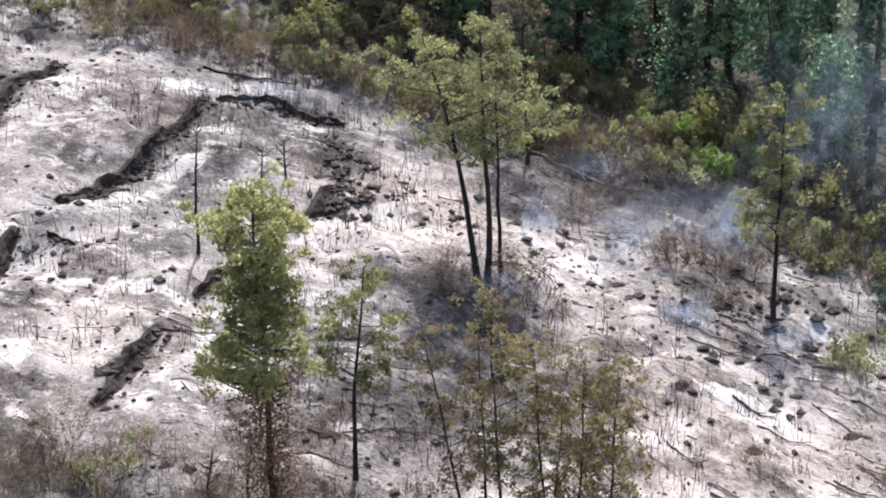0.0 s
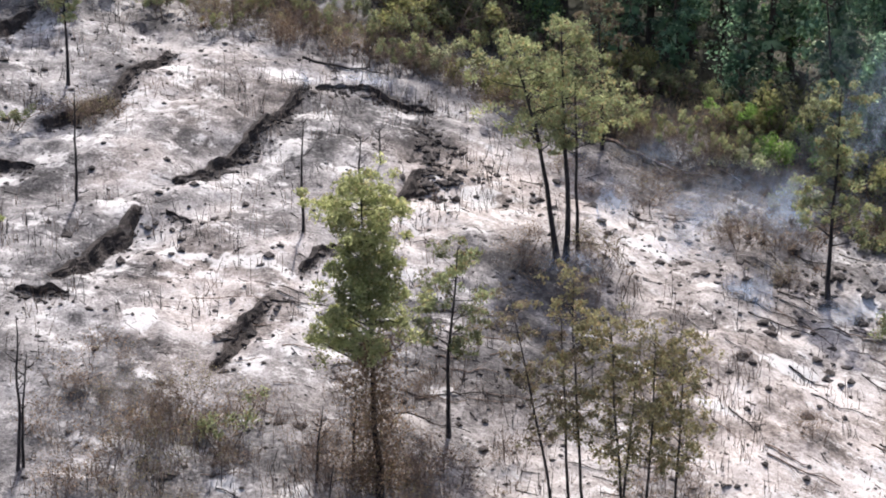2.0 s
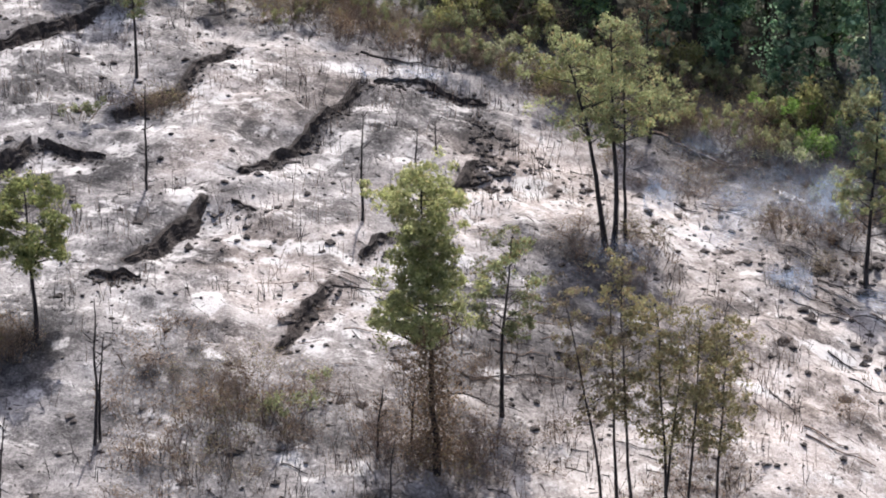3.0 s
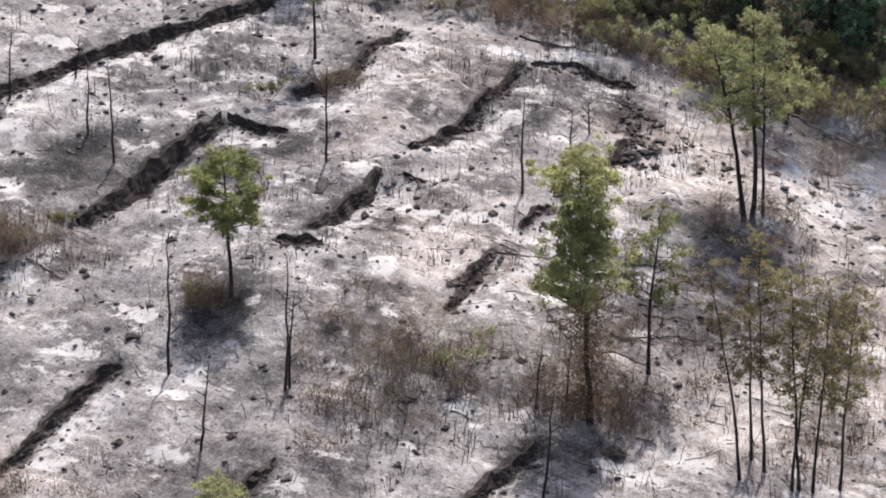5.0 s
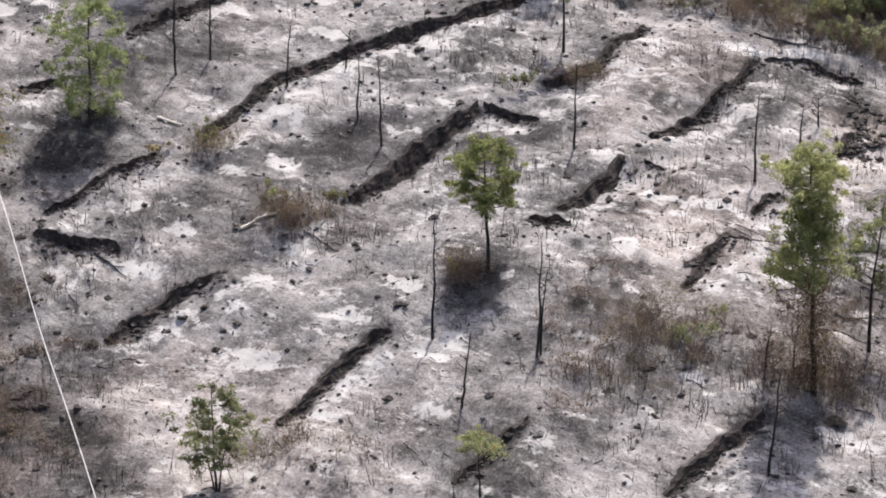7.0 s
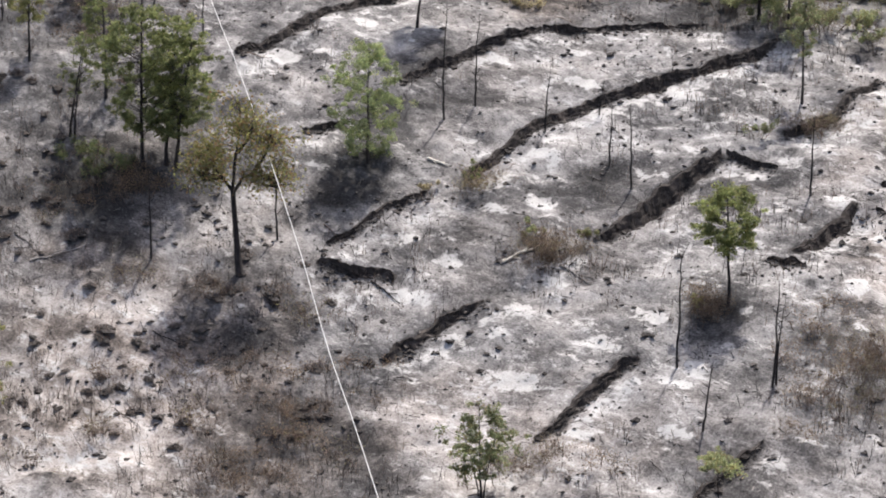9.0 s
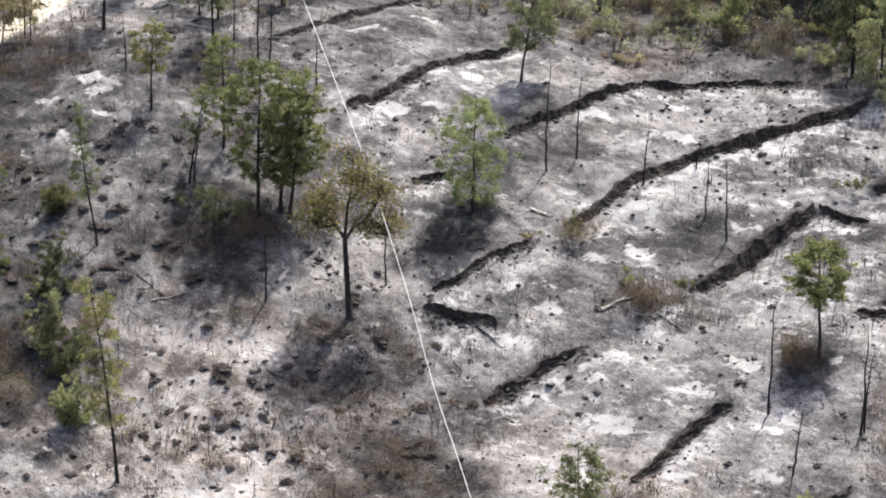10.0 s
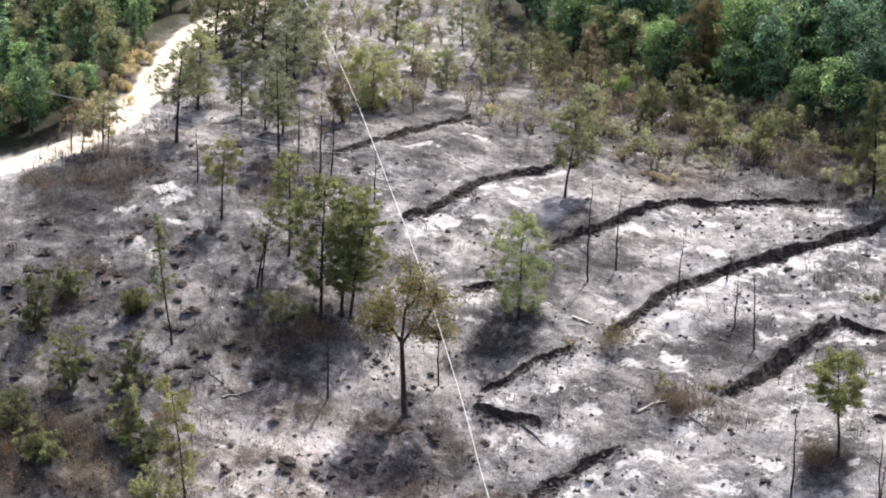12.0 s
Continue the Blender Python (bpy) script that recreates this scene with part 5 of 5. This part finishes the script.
def scrub(x, y, h, rad, leaf, label, seed, twigs, n):
    """A low tangle of thin burnt twigs with a few shrivelled leaves."""
    r = np.random.default_rng(seed)
    ob = thing("burnt_scrub", x, y, label, "scrub", SCRUB)
    st, lf = Shape(), Shape()
    ends = twiggy(st, r, 0, 0, h, rad * 1.3, twigs, 0.014, 0.5)
    for k in range(twigs * 2):
        lf.leaves(np.array(ends[r.integers(len(ends))]) + r.normal(size=(n, 3)) * 0.22 * h, 0.075, r, 0, 0.6)
    tagged(part("twig_tangle", st, MAT_TWIG, ob), kind="stuff")
    part("shrivelled_foliage", lf, leaf, ob)
    return ob


scrubs = [scrub(-1.5, 78.0, 0.9, 1.3, LEAF_RUST, "low scorched brown scrub with bare twigs", 401, 30, 8),
          scrub(10.5, 80.2, 0.9, 1.3, LEAF_RUST, "low charred scrub with bare twigs", 402, 28, 9),
          scrub(0.8, 82.0, 1.15, 1.1, LEAF_SCORCH, "low scorched scrub with few pale leaves", 403, 26, 8)]
for cx, cy, spread_x, spread_y, count in ((-0.6, 81.5, 4.2, 3.6, 8), (3.4, 82.0, 1.6, 1.4, 6), (8.6, 79.4, 2.2, 1.2, 5), (18.0, 78.0, 3.0, 1.5, 8), (-31.5, 83.0, 5.0, 5.0, 16),
                                          (-39.0, 80.0, 4.5, 4.0, 8), (-27.5, 79.0, 3.0, 3.0, 13), (-17.0, 92.2, 1.2, 0.8, 6), (-57.0, 84.5, 5.5, 3.5, 44), (-63.0, 96.0, 5.0, 5.0, 16), (-66.5, 111.0, 3.0, 2.0, 12),
                                          (-45.0, 94.5, 2.5, 1.5, 8), (27.0, 97.0, 2.2, 1.8, 10), (22.5, 100.6, 3.2, 1.6, 16), (-50.0, 110.0, 5.0, 3.0, 12), (-33.5, 87.5, 4.5, 3.0, 6), (29.5, 83.0, 1.5, 2.5, 6),
                                          (-14.0, 76.0, 3.0, 1.5, 6), (-21.5, 99.0, 1.0, 0.8, 3), (-3.0, 104.6, 1.5, 0.8, 4), (16.0, 92.5, 1.6, 0.8, 2)):
    for k in range(count):
        px, py = cx + wr.normal() * spread_x * 0.7, cy + wr.normal() * spread_y * 0.7
        o = copy_thing(scrubs[wr.integers(3)], pose(px, py, height(px, py), 0, 0, wr.uniform(0, 360)))
        q = wr.uniform(0.6, 1.25)
        o.scale = (q, q, q * wr.uniform(0.7, 1.2))

# ---------------------------------------------------------------- small litter of the burn
def free_of(x, y):
    return min(math.hypot(x - a, y - b) for a, b in ROAD) > 3


def build_twigs():
    """Scorched stalks standing all over the burn, thicker in patches."""
    r = np.random.default_rng(900)
    sh = Shape()
    n = 8000
    x, y = r.uniform(-74, 40, n * 3), r.uniform(68, 132, n * 3)
    thick = 0.5 + 0.5 * value_noise(x, y, 5.0, 31) + 0.35 * value_noise(x, y, 1.7, 32)
    for cx, cy, rad, k in ((-39, 80, 9, 0.4), (-30, 82, 5, 0.4), (-1, 79, 6, 0.35), (-60, 95, 12, 0.25), (-17, 92, 3.5, 0.9), (8, 78, 6, 0.5), (-66, 112, 6, 0.8), (-50, 112, 8, 0.5)):
        thick += k * np.exp(-((x - cx) ** 2 + (y - cy) ** 2) / rad ** 2)
    keep = r.uniform(0, 1.5, n * 3) < thick ** 3
    x, y = x[keep][:n], y[keep][:n]
    z = terrain(x, y)
    vs, fs = [], []
    for k in range(len(x)):
        for s in range(r.integers(2, 6)):
            h = r.gamma(2.2, 0.19) + 0.08
            w = 0.009 + 0.011 * r.uniform()
            bx, by = x[k] + r.normal() * 0.16, y[k] + r.normal() * 0.16
            tx, ty = bx + r.normal() * 0.22 * h, by + r.normal() * 0.22 * h
            i = len(vs)
            a = r.uniform(0, 6.28)
            for q in range(3):
                vs.append((bx + w * math.cos(a + 2.09 * q), by + w * math.sin(a + 2.09 * q), z[k] - 0.06))
            for q in range(3):
                vs.append((tx + 0.4 * w * math.cos(a + 2.09 * q), ty + 0.4 * w * math.sin(a + 2.09 * q), z[k] + h))
            fs += [(i, i + 1, i + 4, i + 3), (i + 1, i + 2, i + 5, i + 4), (i + 2, i, i + 3, i + 5)]
    half = len(vs) // 12 * 6
    for name, mat, label, a, b in (("burnt_stalks", MAT_TWIG, "thin scorched stalks standing all over the ashy slope", 0, half), ("charred_stalks", MAT_CHAR, "thin black stalks standing all over the ashy slope", half, len(vs))):
        sh = Shape()
        sh.v, sh.f, sh.n = [np.array(vs[a:b])], [tuple(i - a for i in f) for f in fs[a // 2:b // 2]], b - a
        solo(name, sh, mat, label, "burnt stalks", "stuff")


build_twigs()


def build_roots():
    """Burnt roots and grass stubble hanging along the lips of the banks."""
    r = np.random.default_rng(905)
    sh = Shape()
    for drop, line in BANKS:
        for (x0, y0), (x1, y1) in zip(line, line[1:]):
            n = math.hypot(x1 - x0, y1 - y0)
            for i in range(int(n * 10 * (0.6 + 0.5 * drop))):
                f, o = r.uniform(), r.normal() * 0.22 + 0.04
                px, py = x0 + (x1 - x0) * f + (y1 - y0) / n * o, y0 + (y1 - y0) * f - (x1 - x0) / n * o
                z = height(px, py)
                l = 0.10 + r.exponential(0.13)
                sh.tube([(px, py, z - 0.04), (px + r.normal() * 0.6 * l, py + r.normal() * 0.6 * l, z + l * r.uniform(0.2, 1.1))], [0.013, 0.005], 3)
    solo("burnt_roots", sh, MAT_CHAR, "burnt roots and stubble along the terrace banks", "roots", "stuff")


build_roots()


def lump(sh, r, x, y, z, s, flat=0.6):
    v = np.array([(1, 0, 0), (-1, 0, 0), (0, 1, 0), (0, -1, 0), (0, 0, 1), (0, 0, -1), (0.6, 0.6, 0.5), (-0.6, 0.5, 0.5), (0.5, -0.6, 0.5), (-0.5, -0.6, 0.4)], float)
    v = v * r.uniform(0.7, 1.3, (10, 1)) * s * np.array([1, 0.8, flat])
    a = r.uniform(0, 6.28)
    c, q = math.cos(a), math.sin(a)
    v = np.stack([v[:, 0] * c - v[:, 1] * q + x, v[:, 0] * q + v[:, 1] * c + y, v[:, 2] + z], 1)
    f = [(4, 6, 7), (4, 7, 9), (4, 9, 8), (4, 8, 6), (0, 2, 6), (2, 7, 6), (2, 1, 7), (1, 9, 7), (1, 3, 9), (3, 8, 9), (3, 0, 8), (0, 6, 8), (0, 5, 2), (2, 5, 1), (1, 5, 3), (3, 5, 0)]
    sh.add(v, f)


def build_clods():
    r = np.random.default_rng(901)
    sh = Shape()
    n = 16000
    x, y = r.uniform(-74, 38, n), r.uniform(68, 126, n)
    keep = r.uniform(0, 1, n) < 0.45 + 0.5 * value_noise(x, y, 6.0, 41)
    x, y = x[keep], y[keep]
    z = terrain(x, y)
    for k in range(len(x)):
        lump(sh, r, x[k], y[k], z[k], min(0.30, 0.04 + r.exponential(0.05)), r.uniform(0.4, 0.8))
    for drop, line in BANKS:
        for (x0, y0), (x1, y1) in zip(line, line[1:]):
            m = int(math.hypot(x1 - x0, y1 - y0) * 20)
            for i in range(m):
                f = r.uniform()
                nx, ny = (y1 - y0), -(x1 - x0)
                nn = math.hypot(nx, ny)
                o = -0.05 + abs(r.normal()) * 0.42
                px, py = x0 + (x1 - x0) * f + nx / nn * o, y0 + (y1 - y0) * f + ny / nn * o
                lump(sh, r, px, py, height(px, py), min(0.28, 0.045 + r.exponential(0.05)))
    for k in range(110):
        f = r.uniform()
        px, py = 12.4 - 0.5 * f + r.normal() * 0.45, 104.0 - 6.6 * f + r.normal() * 0.3
        lump(sh, r, px, py, height(px, py), 0.06 + r.exponential(0.07))
    for cx, cy, rad, m in ((28.0, 92.8, 2.0, 60), (24.5, 96.0, 4.5, 190), (27.0, 90.0, 4.0, 90), (-37.0, 82.0, 3.5, 70), (-41.0, 82.0, 6.0, 120), (-48.0, 96.0, 7.0, 90), (-63.0, 92.0, 5.0, 90), (-38.0, 93.8, 1.5, 30), (14.0, 100.0, 1.5, 50)):
        for k in range(m):
            px, py = cx + r.normal() * rad, cy + r.normal() * rad * 0.6
            lump(sh, r, px, py, height(px, py), 0.06 + r.exponential(0.07))
    solo("burnt_clods", sh, MAT_CLOD, "charred clods and stumps strewn over the ash", "clods", "stuff")


build_clods()


def build_litter():
    """Short burnt sticks lying all over the slope."""
    r = np.random.default_rng(903)
    n = 9000
    x, y = r.uniform(-72, 36, n), r.uniform(70, 124, n)
    a = np.radians(-30) + r.normal(size=n) * 0.7
    h = 0.5 * np.minimum(1.0, 0.12 + r.exponential(0.17, n))
    dx, dy = np.cos(a) * h, np.sin(a) * h
    z0, z1 = terrain(x - dx, y - dy), terrain(x + dx, y + dy)
    for tone, mat, name, label in ((0, MAT_CHAR, "burnt_sticks", "short black burnt sticks lying on the ash"), (1, MAT_DEAD, "pale_sticks", "short pale dry sticks lying on the ash")):
        sh = Shape()
        for k in range(n):
            if (k % 5 == 0) == bool(tone):
                w = 0.009 + 0.016 * r.uniform()
                sh.tube([(x[k] - dx[k], y[k] - dy[k], z0[k] + w * 0.6), (x[k] + dx[k], y[k] + dy[k], z1[k] + w * 0.6 + 0.10 * r.uniform() * h[k])], [w, w * 0.6], 3)
        solo(name, sh, mat, label, "sticks", "stuff")


build_litter()

# burnt tussocks and stumps: low dark mounds bristling with stubble
TUSSOCKS = "burnt tussocks"


def tussock(x, y, size, seed, label):
    r = np.random.default_rng(seed)
    ob = thing("burnt_tussock", x, y, label, "tussock", TUSSOCKS)
    mound, stubble = Shape(), Shape()
    rings, sides = 5, 11
    verts = [(0, 0, 0.62 * size)]
    for i in range(1, rings + 1):
        for j in range(sides):
            w, f = 2 * math.pi * j / sides, i / rings
            d = size * f * r.uniform(0.75, 1.25)
            verts.append((d * math.cos(w), 0.8 * d * math.sin(w), size * (0.62 * (1 - f ** 1.6) * r.uniform(0.6, 1.25)) - 0.12 * f ** 3))
    mound.add(verts, [(0, 1 + j, 1 + (j + 1) % sides) for j in range(sides)])
    base = [1 + i * sides for i in range(rings)]
    mound.f.extend([[base[i] + j, base[i + 1] + j, base[i + 1] + (j + 1) % sides, base[i] + (j + 1) % sides] for i in range(rings - 1) for j in range(sides)])
    for q in range(60):
        a, d = r.uniform(0, 6.28), math.sqrt(r.uniform(0, 1)) * size
        p = Vector((d * math.cos(a), d * math.sin(a), 0.0))
        t = p * r.uniform(1.0, 1.5) + Vector((r.normal() * 0.1, r.normal() * 0.1, size * r.uniform(0.3, 1.1)))
        stubble.tube([p, t], [0.010, 0.004], 3)
    part("mound", mound, MAT_CLOD, ob)
    tagged(part("stubble", stubble, MAT_TWIG, ob), kind="stuff")
    return ob


tussocks = [tussock(-39.2, 82.2, 0.42, 801, "dark burnt tussock with stubble on pale soil"), tussock(-34.9, 80.3, 0.55, 802, "wide charred tussock with stubble on pale soil"),
            tussock(-36.6, 85.3, 0.35, 803, "small charred tussock on pale soil")]
for cx, cy, sx, sy, count in ((-38.0, 83.0, 5.0, 4.0, 34), (-48.0, 92.0, 5.0, 5.0, 30), (-58.0, 92.0, 6.0, 6.0, 50), (-55.0, 83.5, 5.0, 3.5, 44), (-62.0, 101.0, 5.0, 4.0, 26), (-33.0, 88.5, 3.0, 3.0, 14),
                              (-29.0, 80.0, 2.5, 2.5, 10), (-52.0, 104.0, 6.0, 3.0, 20), (24.0, 95.0, 4.0, 3.0, 9), (22.0, 86.0, 5.0, 4.0, 5), (4.0, 82.0, 4.0, 3.0, 6), (-56.0, 114.0, 6.0, 3.0, 18)):
    for k in range(count):
        px, py = cx + wr.normal() * sx * 0.8, cy + wr.normal() * sy * 0.8
        if free_of(px, py):
            o = copy_thing(tussocks[wr.integers(3)], pose(px, py, height(px, py), 0, 0, wr.uniform(0, 360)))
            q = wr.uniform(0.5, 1.3)
            o.scale = (q * 1.15, q, q * wr.uniform(0.4, 0.85))

# tumbled dark rocks in the wash-out and by the terraces
ROCKS = [(11.8, 101.6), (12.3, 100.8), (12.0, 99.9), (12.6, 99.4), (13.1, 98.6), (12.2, 98.2), (11.5, 97.6), (12.9, 97.4), (13.4, 99.6), (12.7, 102.4), (12.2, 103.2),
         (-20.6, 86.4), (-21.5, 85.8), (-22.3, 85.2), (-11.0, 84.9), (-10.6, 84.7), (-25.8, 84.2), (-38.0, 84.8), (-36.4, 80.6), (-34.9, 80.2), (-37.5, 81.0),
         (-34.0, 93.4), (-37.6, 93.7), (-38.5, 94.1), (-63.5, 90.2), (-59.2, 97.9), (27.6, 92.0), (26.4, 93.4), (28.6, 93.6), (29.6, 92.4), (24.6, 93.0)]
for k, (x, y) in enumerate(ROCKS):
    r = np.random.default_rng(700 + k)
    sh = Shape()
    s = r.uniform(0.16, 0.36)
    for q in range(4):
        lump(sh, r, r.normal() * s * 0.5, r.normal() * s * 0.4, 0.05 + 0.08 * q * s, s * r.uniform(0.5, 1.0), 0.7)
    o = solo("rock", sh, MAT_CLOD, "soot-darkened rock heap lying in ash", "rock", group="tumbled rocks")
    o.location = (x, y, height(x, y))


def log(x, y, length, turn, rad, mat, label, seed, crook=0.035):
    r = np.random.default_rng(seed)
    c, s = math.cos(radians(turn)), math.sin(radians(turn))
    pts, n = [], 7
    for i in range(n + 1):
        f = (i / n - 0.5) * length
        b = r.normal() * crook * length / n
        px, py = x + f * c - b * s, y + f * s + b * c
        pts.append(Vector((px, py, height(px, py) + rad * 0.8 + 0.03)) - Vector((x, y, height(x, y))))
    ob = thing("fallen_branch", x, y, label, "branch", "fallen branches")
    stem = part("stem", Shape().tube(pts, [rad * (1 - 0.6 * i / n) for i in range(n + 1)], 6), mat, ob, smooth=True)
    for k in range(2):
        p = pts[2 + 2 * k]
        a = radians(turn) + (0.6 if k else -0.7)
        q = p + Vector((math.cos(a), math.sin(a), 0.12)) * length * 0.22
        q.z = height(x + q.x, y + q.y) - height(x, y) + 0.08
        part("twig", Shape().tube([p, q], [rad * 0.5, rad * 0.25], 4), mat, stem)


lr = np.random.default_rng(950)
for k in range(64):
    log(lr.uniform(17.5, 31), lr.uniform(80, 102), lr.uniform(0.9, 3.0), -34 + lr.normal() * 16, lr.uniform(0.016, 0.04), (MAT_CHAR, MAT_TWIG, MAT_DEAD)[k % 3],
        "charred fallen branch lying along the ashy slope", 1000 + k)
for k in range(62):
    log(lr.uniform(3, 18), lr.uniform(76, 90), lr.uniform(0.9, 2.8), -12 + lr.normal() * 16, lr.uniform(0.016, 0.034), (MAT_CHAR, MAT_TWIG)[k % 2],
        "charred fallen branch lying in ash", 1100 + k)
for k in range(34):
    log(lr.uniform(-56, 0), lr.uniform(74, 118), lr.uniform(0.8, 2.4), -20 + lr.normal() * 25, lr.uniform(0.018, 0.036), (MAT_CHAR, MAT_DEAD, MAT_TWIG)[k % 3],
        "burnt fallen branch on the terrace", 1200 + k)
log(22.6, 102.8, 4.6, -30, 0.08, MAT_TWIG, "long fallen trunk at the edge of the brush", 1301, 0.02)
log(23.4, 102.2, 4.2, -27, 0.07, MAT_DEAD, "long fallen trunk at the edge of the brush", 1302, 0.02)
log(-18.8, 92.0, 2.0, 22, 0.10, MAT_RIBBON, "pale bleached log on the terrace", 1303, 0.03)
log(-15.4, 90.3, 2.6, -38, 0.06, MAT_DEAD, "long grey branch on the terrace", 1304, 0.02)
log(-26.0, 89.4, 2.6, -38, 0.06, MAT_CHAR, "charred branch below a bank", 1305, 0.02)
log(-25.0, 99.2, 1.4, -10, 0.09, MAT_RIBBON, "pale bleached log by the bank", 1306, 0.03)
log(-45.6, 90.0, 3.4, 24, 0.05, MAT_DEAD, "thin pale branch on the bare slope", 1307, 0.05)
log(9.0, 108.6, 4.0, -14, 0.07, MAT_CHAR, "charred trunk along the bank", 1308, 0.03)


# ---------------------------------------------------------------- the overhead cables
def cable(pts, rad, mat, label):
    smooth = []
    for k in range(len(pts) - 1):
        p0, p1, p2, p3 = (Vector(pts[max(0, min(len(pts) - 1, k + d))]) for d in (-1, 0, 1, 2))
        for i in range(6):
            t = i / 6
            smooth.append(0.5 * (2 * p1 + (p2 - p0) * t + (2 * p0 - 5 * p1 + 4 * p2 - p3) * t * t + (3 * p1 - p0 - 3 * p2 + p3) * t ** 3))
    smooth.append(Vector(pts[-1]))
    solo("overhead_cable", Shape().tube(smooth, [rad] * len(smooth), 8), mat, label, "cable", smooth=True)


cable([(-6.0, 38.0, -12.0), (-21.3, 67.6, 4.2), (-25.9, 76.5, 8.5), (-29.3, 83.0, 12.6), (-35.6, 95.2, 18.6), (-40.0, 103.5, 22.2), (-44.4, 112.0, 25.5),
       (-49.3, 121.4, 28.9), (-54.2, 130.9, 31.6), (-59.7, 141.4, 34.1), (-75.0, 171.0, 41.0)], 0.022, MAT_CABLE, "pale thick cable hung over the burnt slope")
cable([(-95.0, 128.0, 28.5), (-78.0, 121.0, 27.0), (-58.0, 116.0, 24.4), (-47.5, 113.0, 23.4), (-42.0, 111.0, 24.0)], 0.03, MAT_WIRE, "thin grey wire hung across the upper slope")


# ---------------------------------------------------------------- smoke of the smouldering ground
# puffs: x, y, height of the middle above ground, half sizes, share of the view that the densest part covers
PUFFS = [(23.3, 96.6, 1.0, 2.0, 1.2, 1.1, 0.20), (26.6, 95.6, 1.3, 1.5, 1.0, 1.5, 0.32), (24.0, 91.4, 0.6, 0.8, 0.7, 0.7, 0.34), (19.4, 96.3, 0.9, 0.9, 0.6, 1.0, 0.30), (24.6, 90.0, 0.9, 0.5, 0.5, 1.2, 0.2),
         (25.4, 97.5, 1.5, 3.6, 1.5, 1.8, 0.07), (28.3, 90.5, 0.6, 1.8, 1.0, 0.7, 0.16), (31.5, 99.0, 4.0, 3.4, 1.2, 4.2, 0.085), (35.5, 97.0, 6.0, 3.4, 1.2, 5.0, 0.085), (22.0, 102.0, 0.7, 2.4, 1.0, 0.7, 0.11),
         (9.8, 106.4, 0.5, 1.6, 0.6, 0.5, 0.16), (7.0, 105.6, 0.5, 0.7, 0.5, 0.6, 0.16), (17.0, 91.8, 0.6, 1.3, 0.8, 0.6, 0.16), (21.5, 94.6, 0.6, 2.0, 1.2, 0.6, 0.16)]


def smoke_material():
    """Faint scattering, thinnest at the rim of each wisp."""
    m, n, l, bs = material("thin_smoke", 1.0)
    bs.inputs["Base Color"].default_value = (0.60, 0.72, 0.90, 1)
    tr = n.new("ShaderNodeBsdfTranslucent")
    tr.inputs[0].default_value = (0.60, 0.72, 0.90, 1)
    both = n.new("ShaderNodeMixShader")
    l.new(bs.outputs[0], both.inputs[1])
    l.new(tr.outputs[0], both.inputs[2])
    ms = n.new("ShaderNodeMixShader")
    curl = tex_noise(n, l, n.new("ShaderNodeNewGeometry").outputs["Position"], 1.6, 4, 0.6)
    l.new(calc(n, l, "MULTIPLY", attribute(n, "wisp"), ramp(n, l, curl, 0.36, 0.60)), ms.inputs[0])
    l.new(n.new("ShaderNodeBsdfTransparent").outputs[0], ms.inputs[1])
    l.new(both.outputs[0], ms.inputs[2])
    l.new(ms.outputs[0], n["Material Output"].inputs[0])
    return m


def build_smoke():
    """Thin smoke: overlapping curled wisps that fade towards their rims."""
    r = np.random.default_rng(970)
    mat = smoke_material()
    rings, sides = 4, 12
    for x, y, up, rx, ry, rz, cover in PUFFS:
        sh, dens = Shape(), []
        ground = height(x, y) + up
        for k in range(2):
            c = r.normal(size=3) * np.array([rx, ry, rz]) * 0.3
            c[0] += 0.3 * c[2]
            tilt = Euler((r.normal() * 0.4, r.normal() * 0.6, r.normal() * 0.6)).to_matrix()
            verts = []
            for i in range(rings + 1):
                for j in range(sides):
                    f, w = i / rings, 2 * math.pi * j / sides
                    g = f * r.uniform(0.88, 1.12)
                    p = tilt @ Vector((g * math.cos(w), 0.35 * (f * f - 0.5) + 0.10 * r.normal() * f, g * math.sin(w)))
                    verts.append((c[0] + p.x * rx * 1.25, c[1] + p.y * ry, c[2] + p.z * rz * 1.25))
                    dens.append(cover * 1.75 * (1 - f) ** 1.1)
            sh.add(verts, [(i * sides + j, i * sides + (j + 1) % sides, (i + 1) * sides + (j + 1) % sides, (i + 1) * sides + j) for i in range(rings) for j in range(sides)])
        ob = solo("smoke", sh, mat, "thin blue-grey smoke hanging over the smouldering slope", "smoke", "stuff", smooth=True, at=(x, y, ground))
        ob.data.attributes.new("wisp", "FLOAT", "POINT").data.foreach_set("value", np.array(dens, np.float32))


build_smoke()
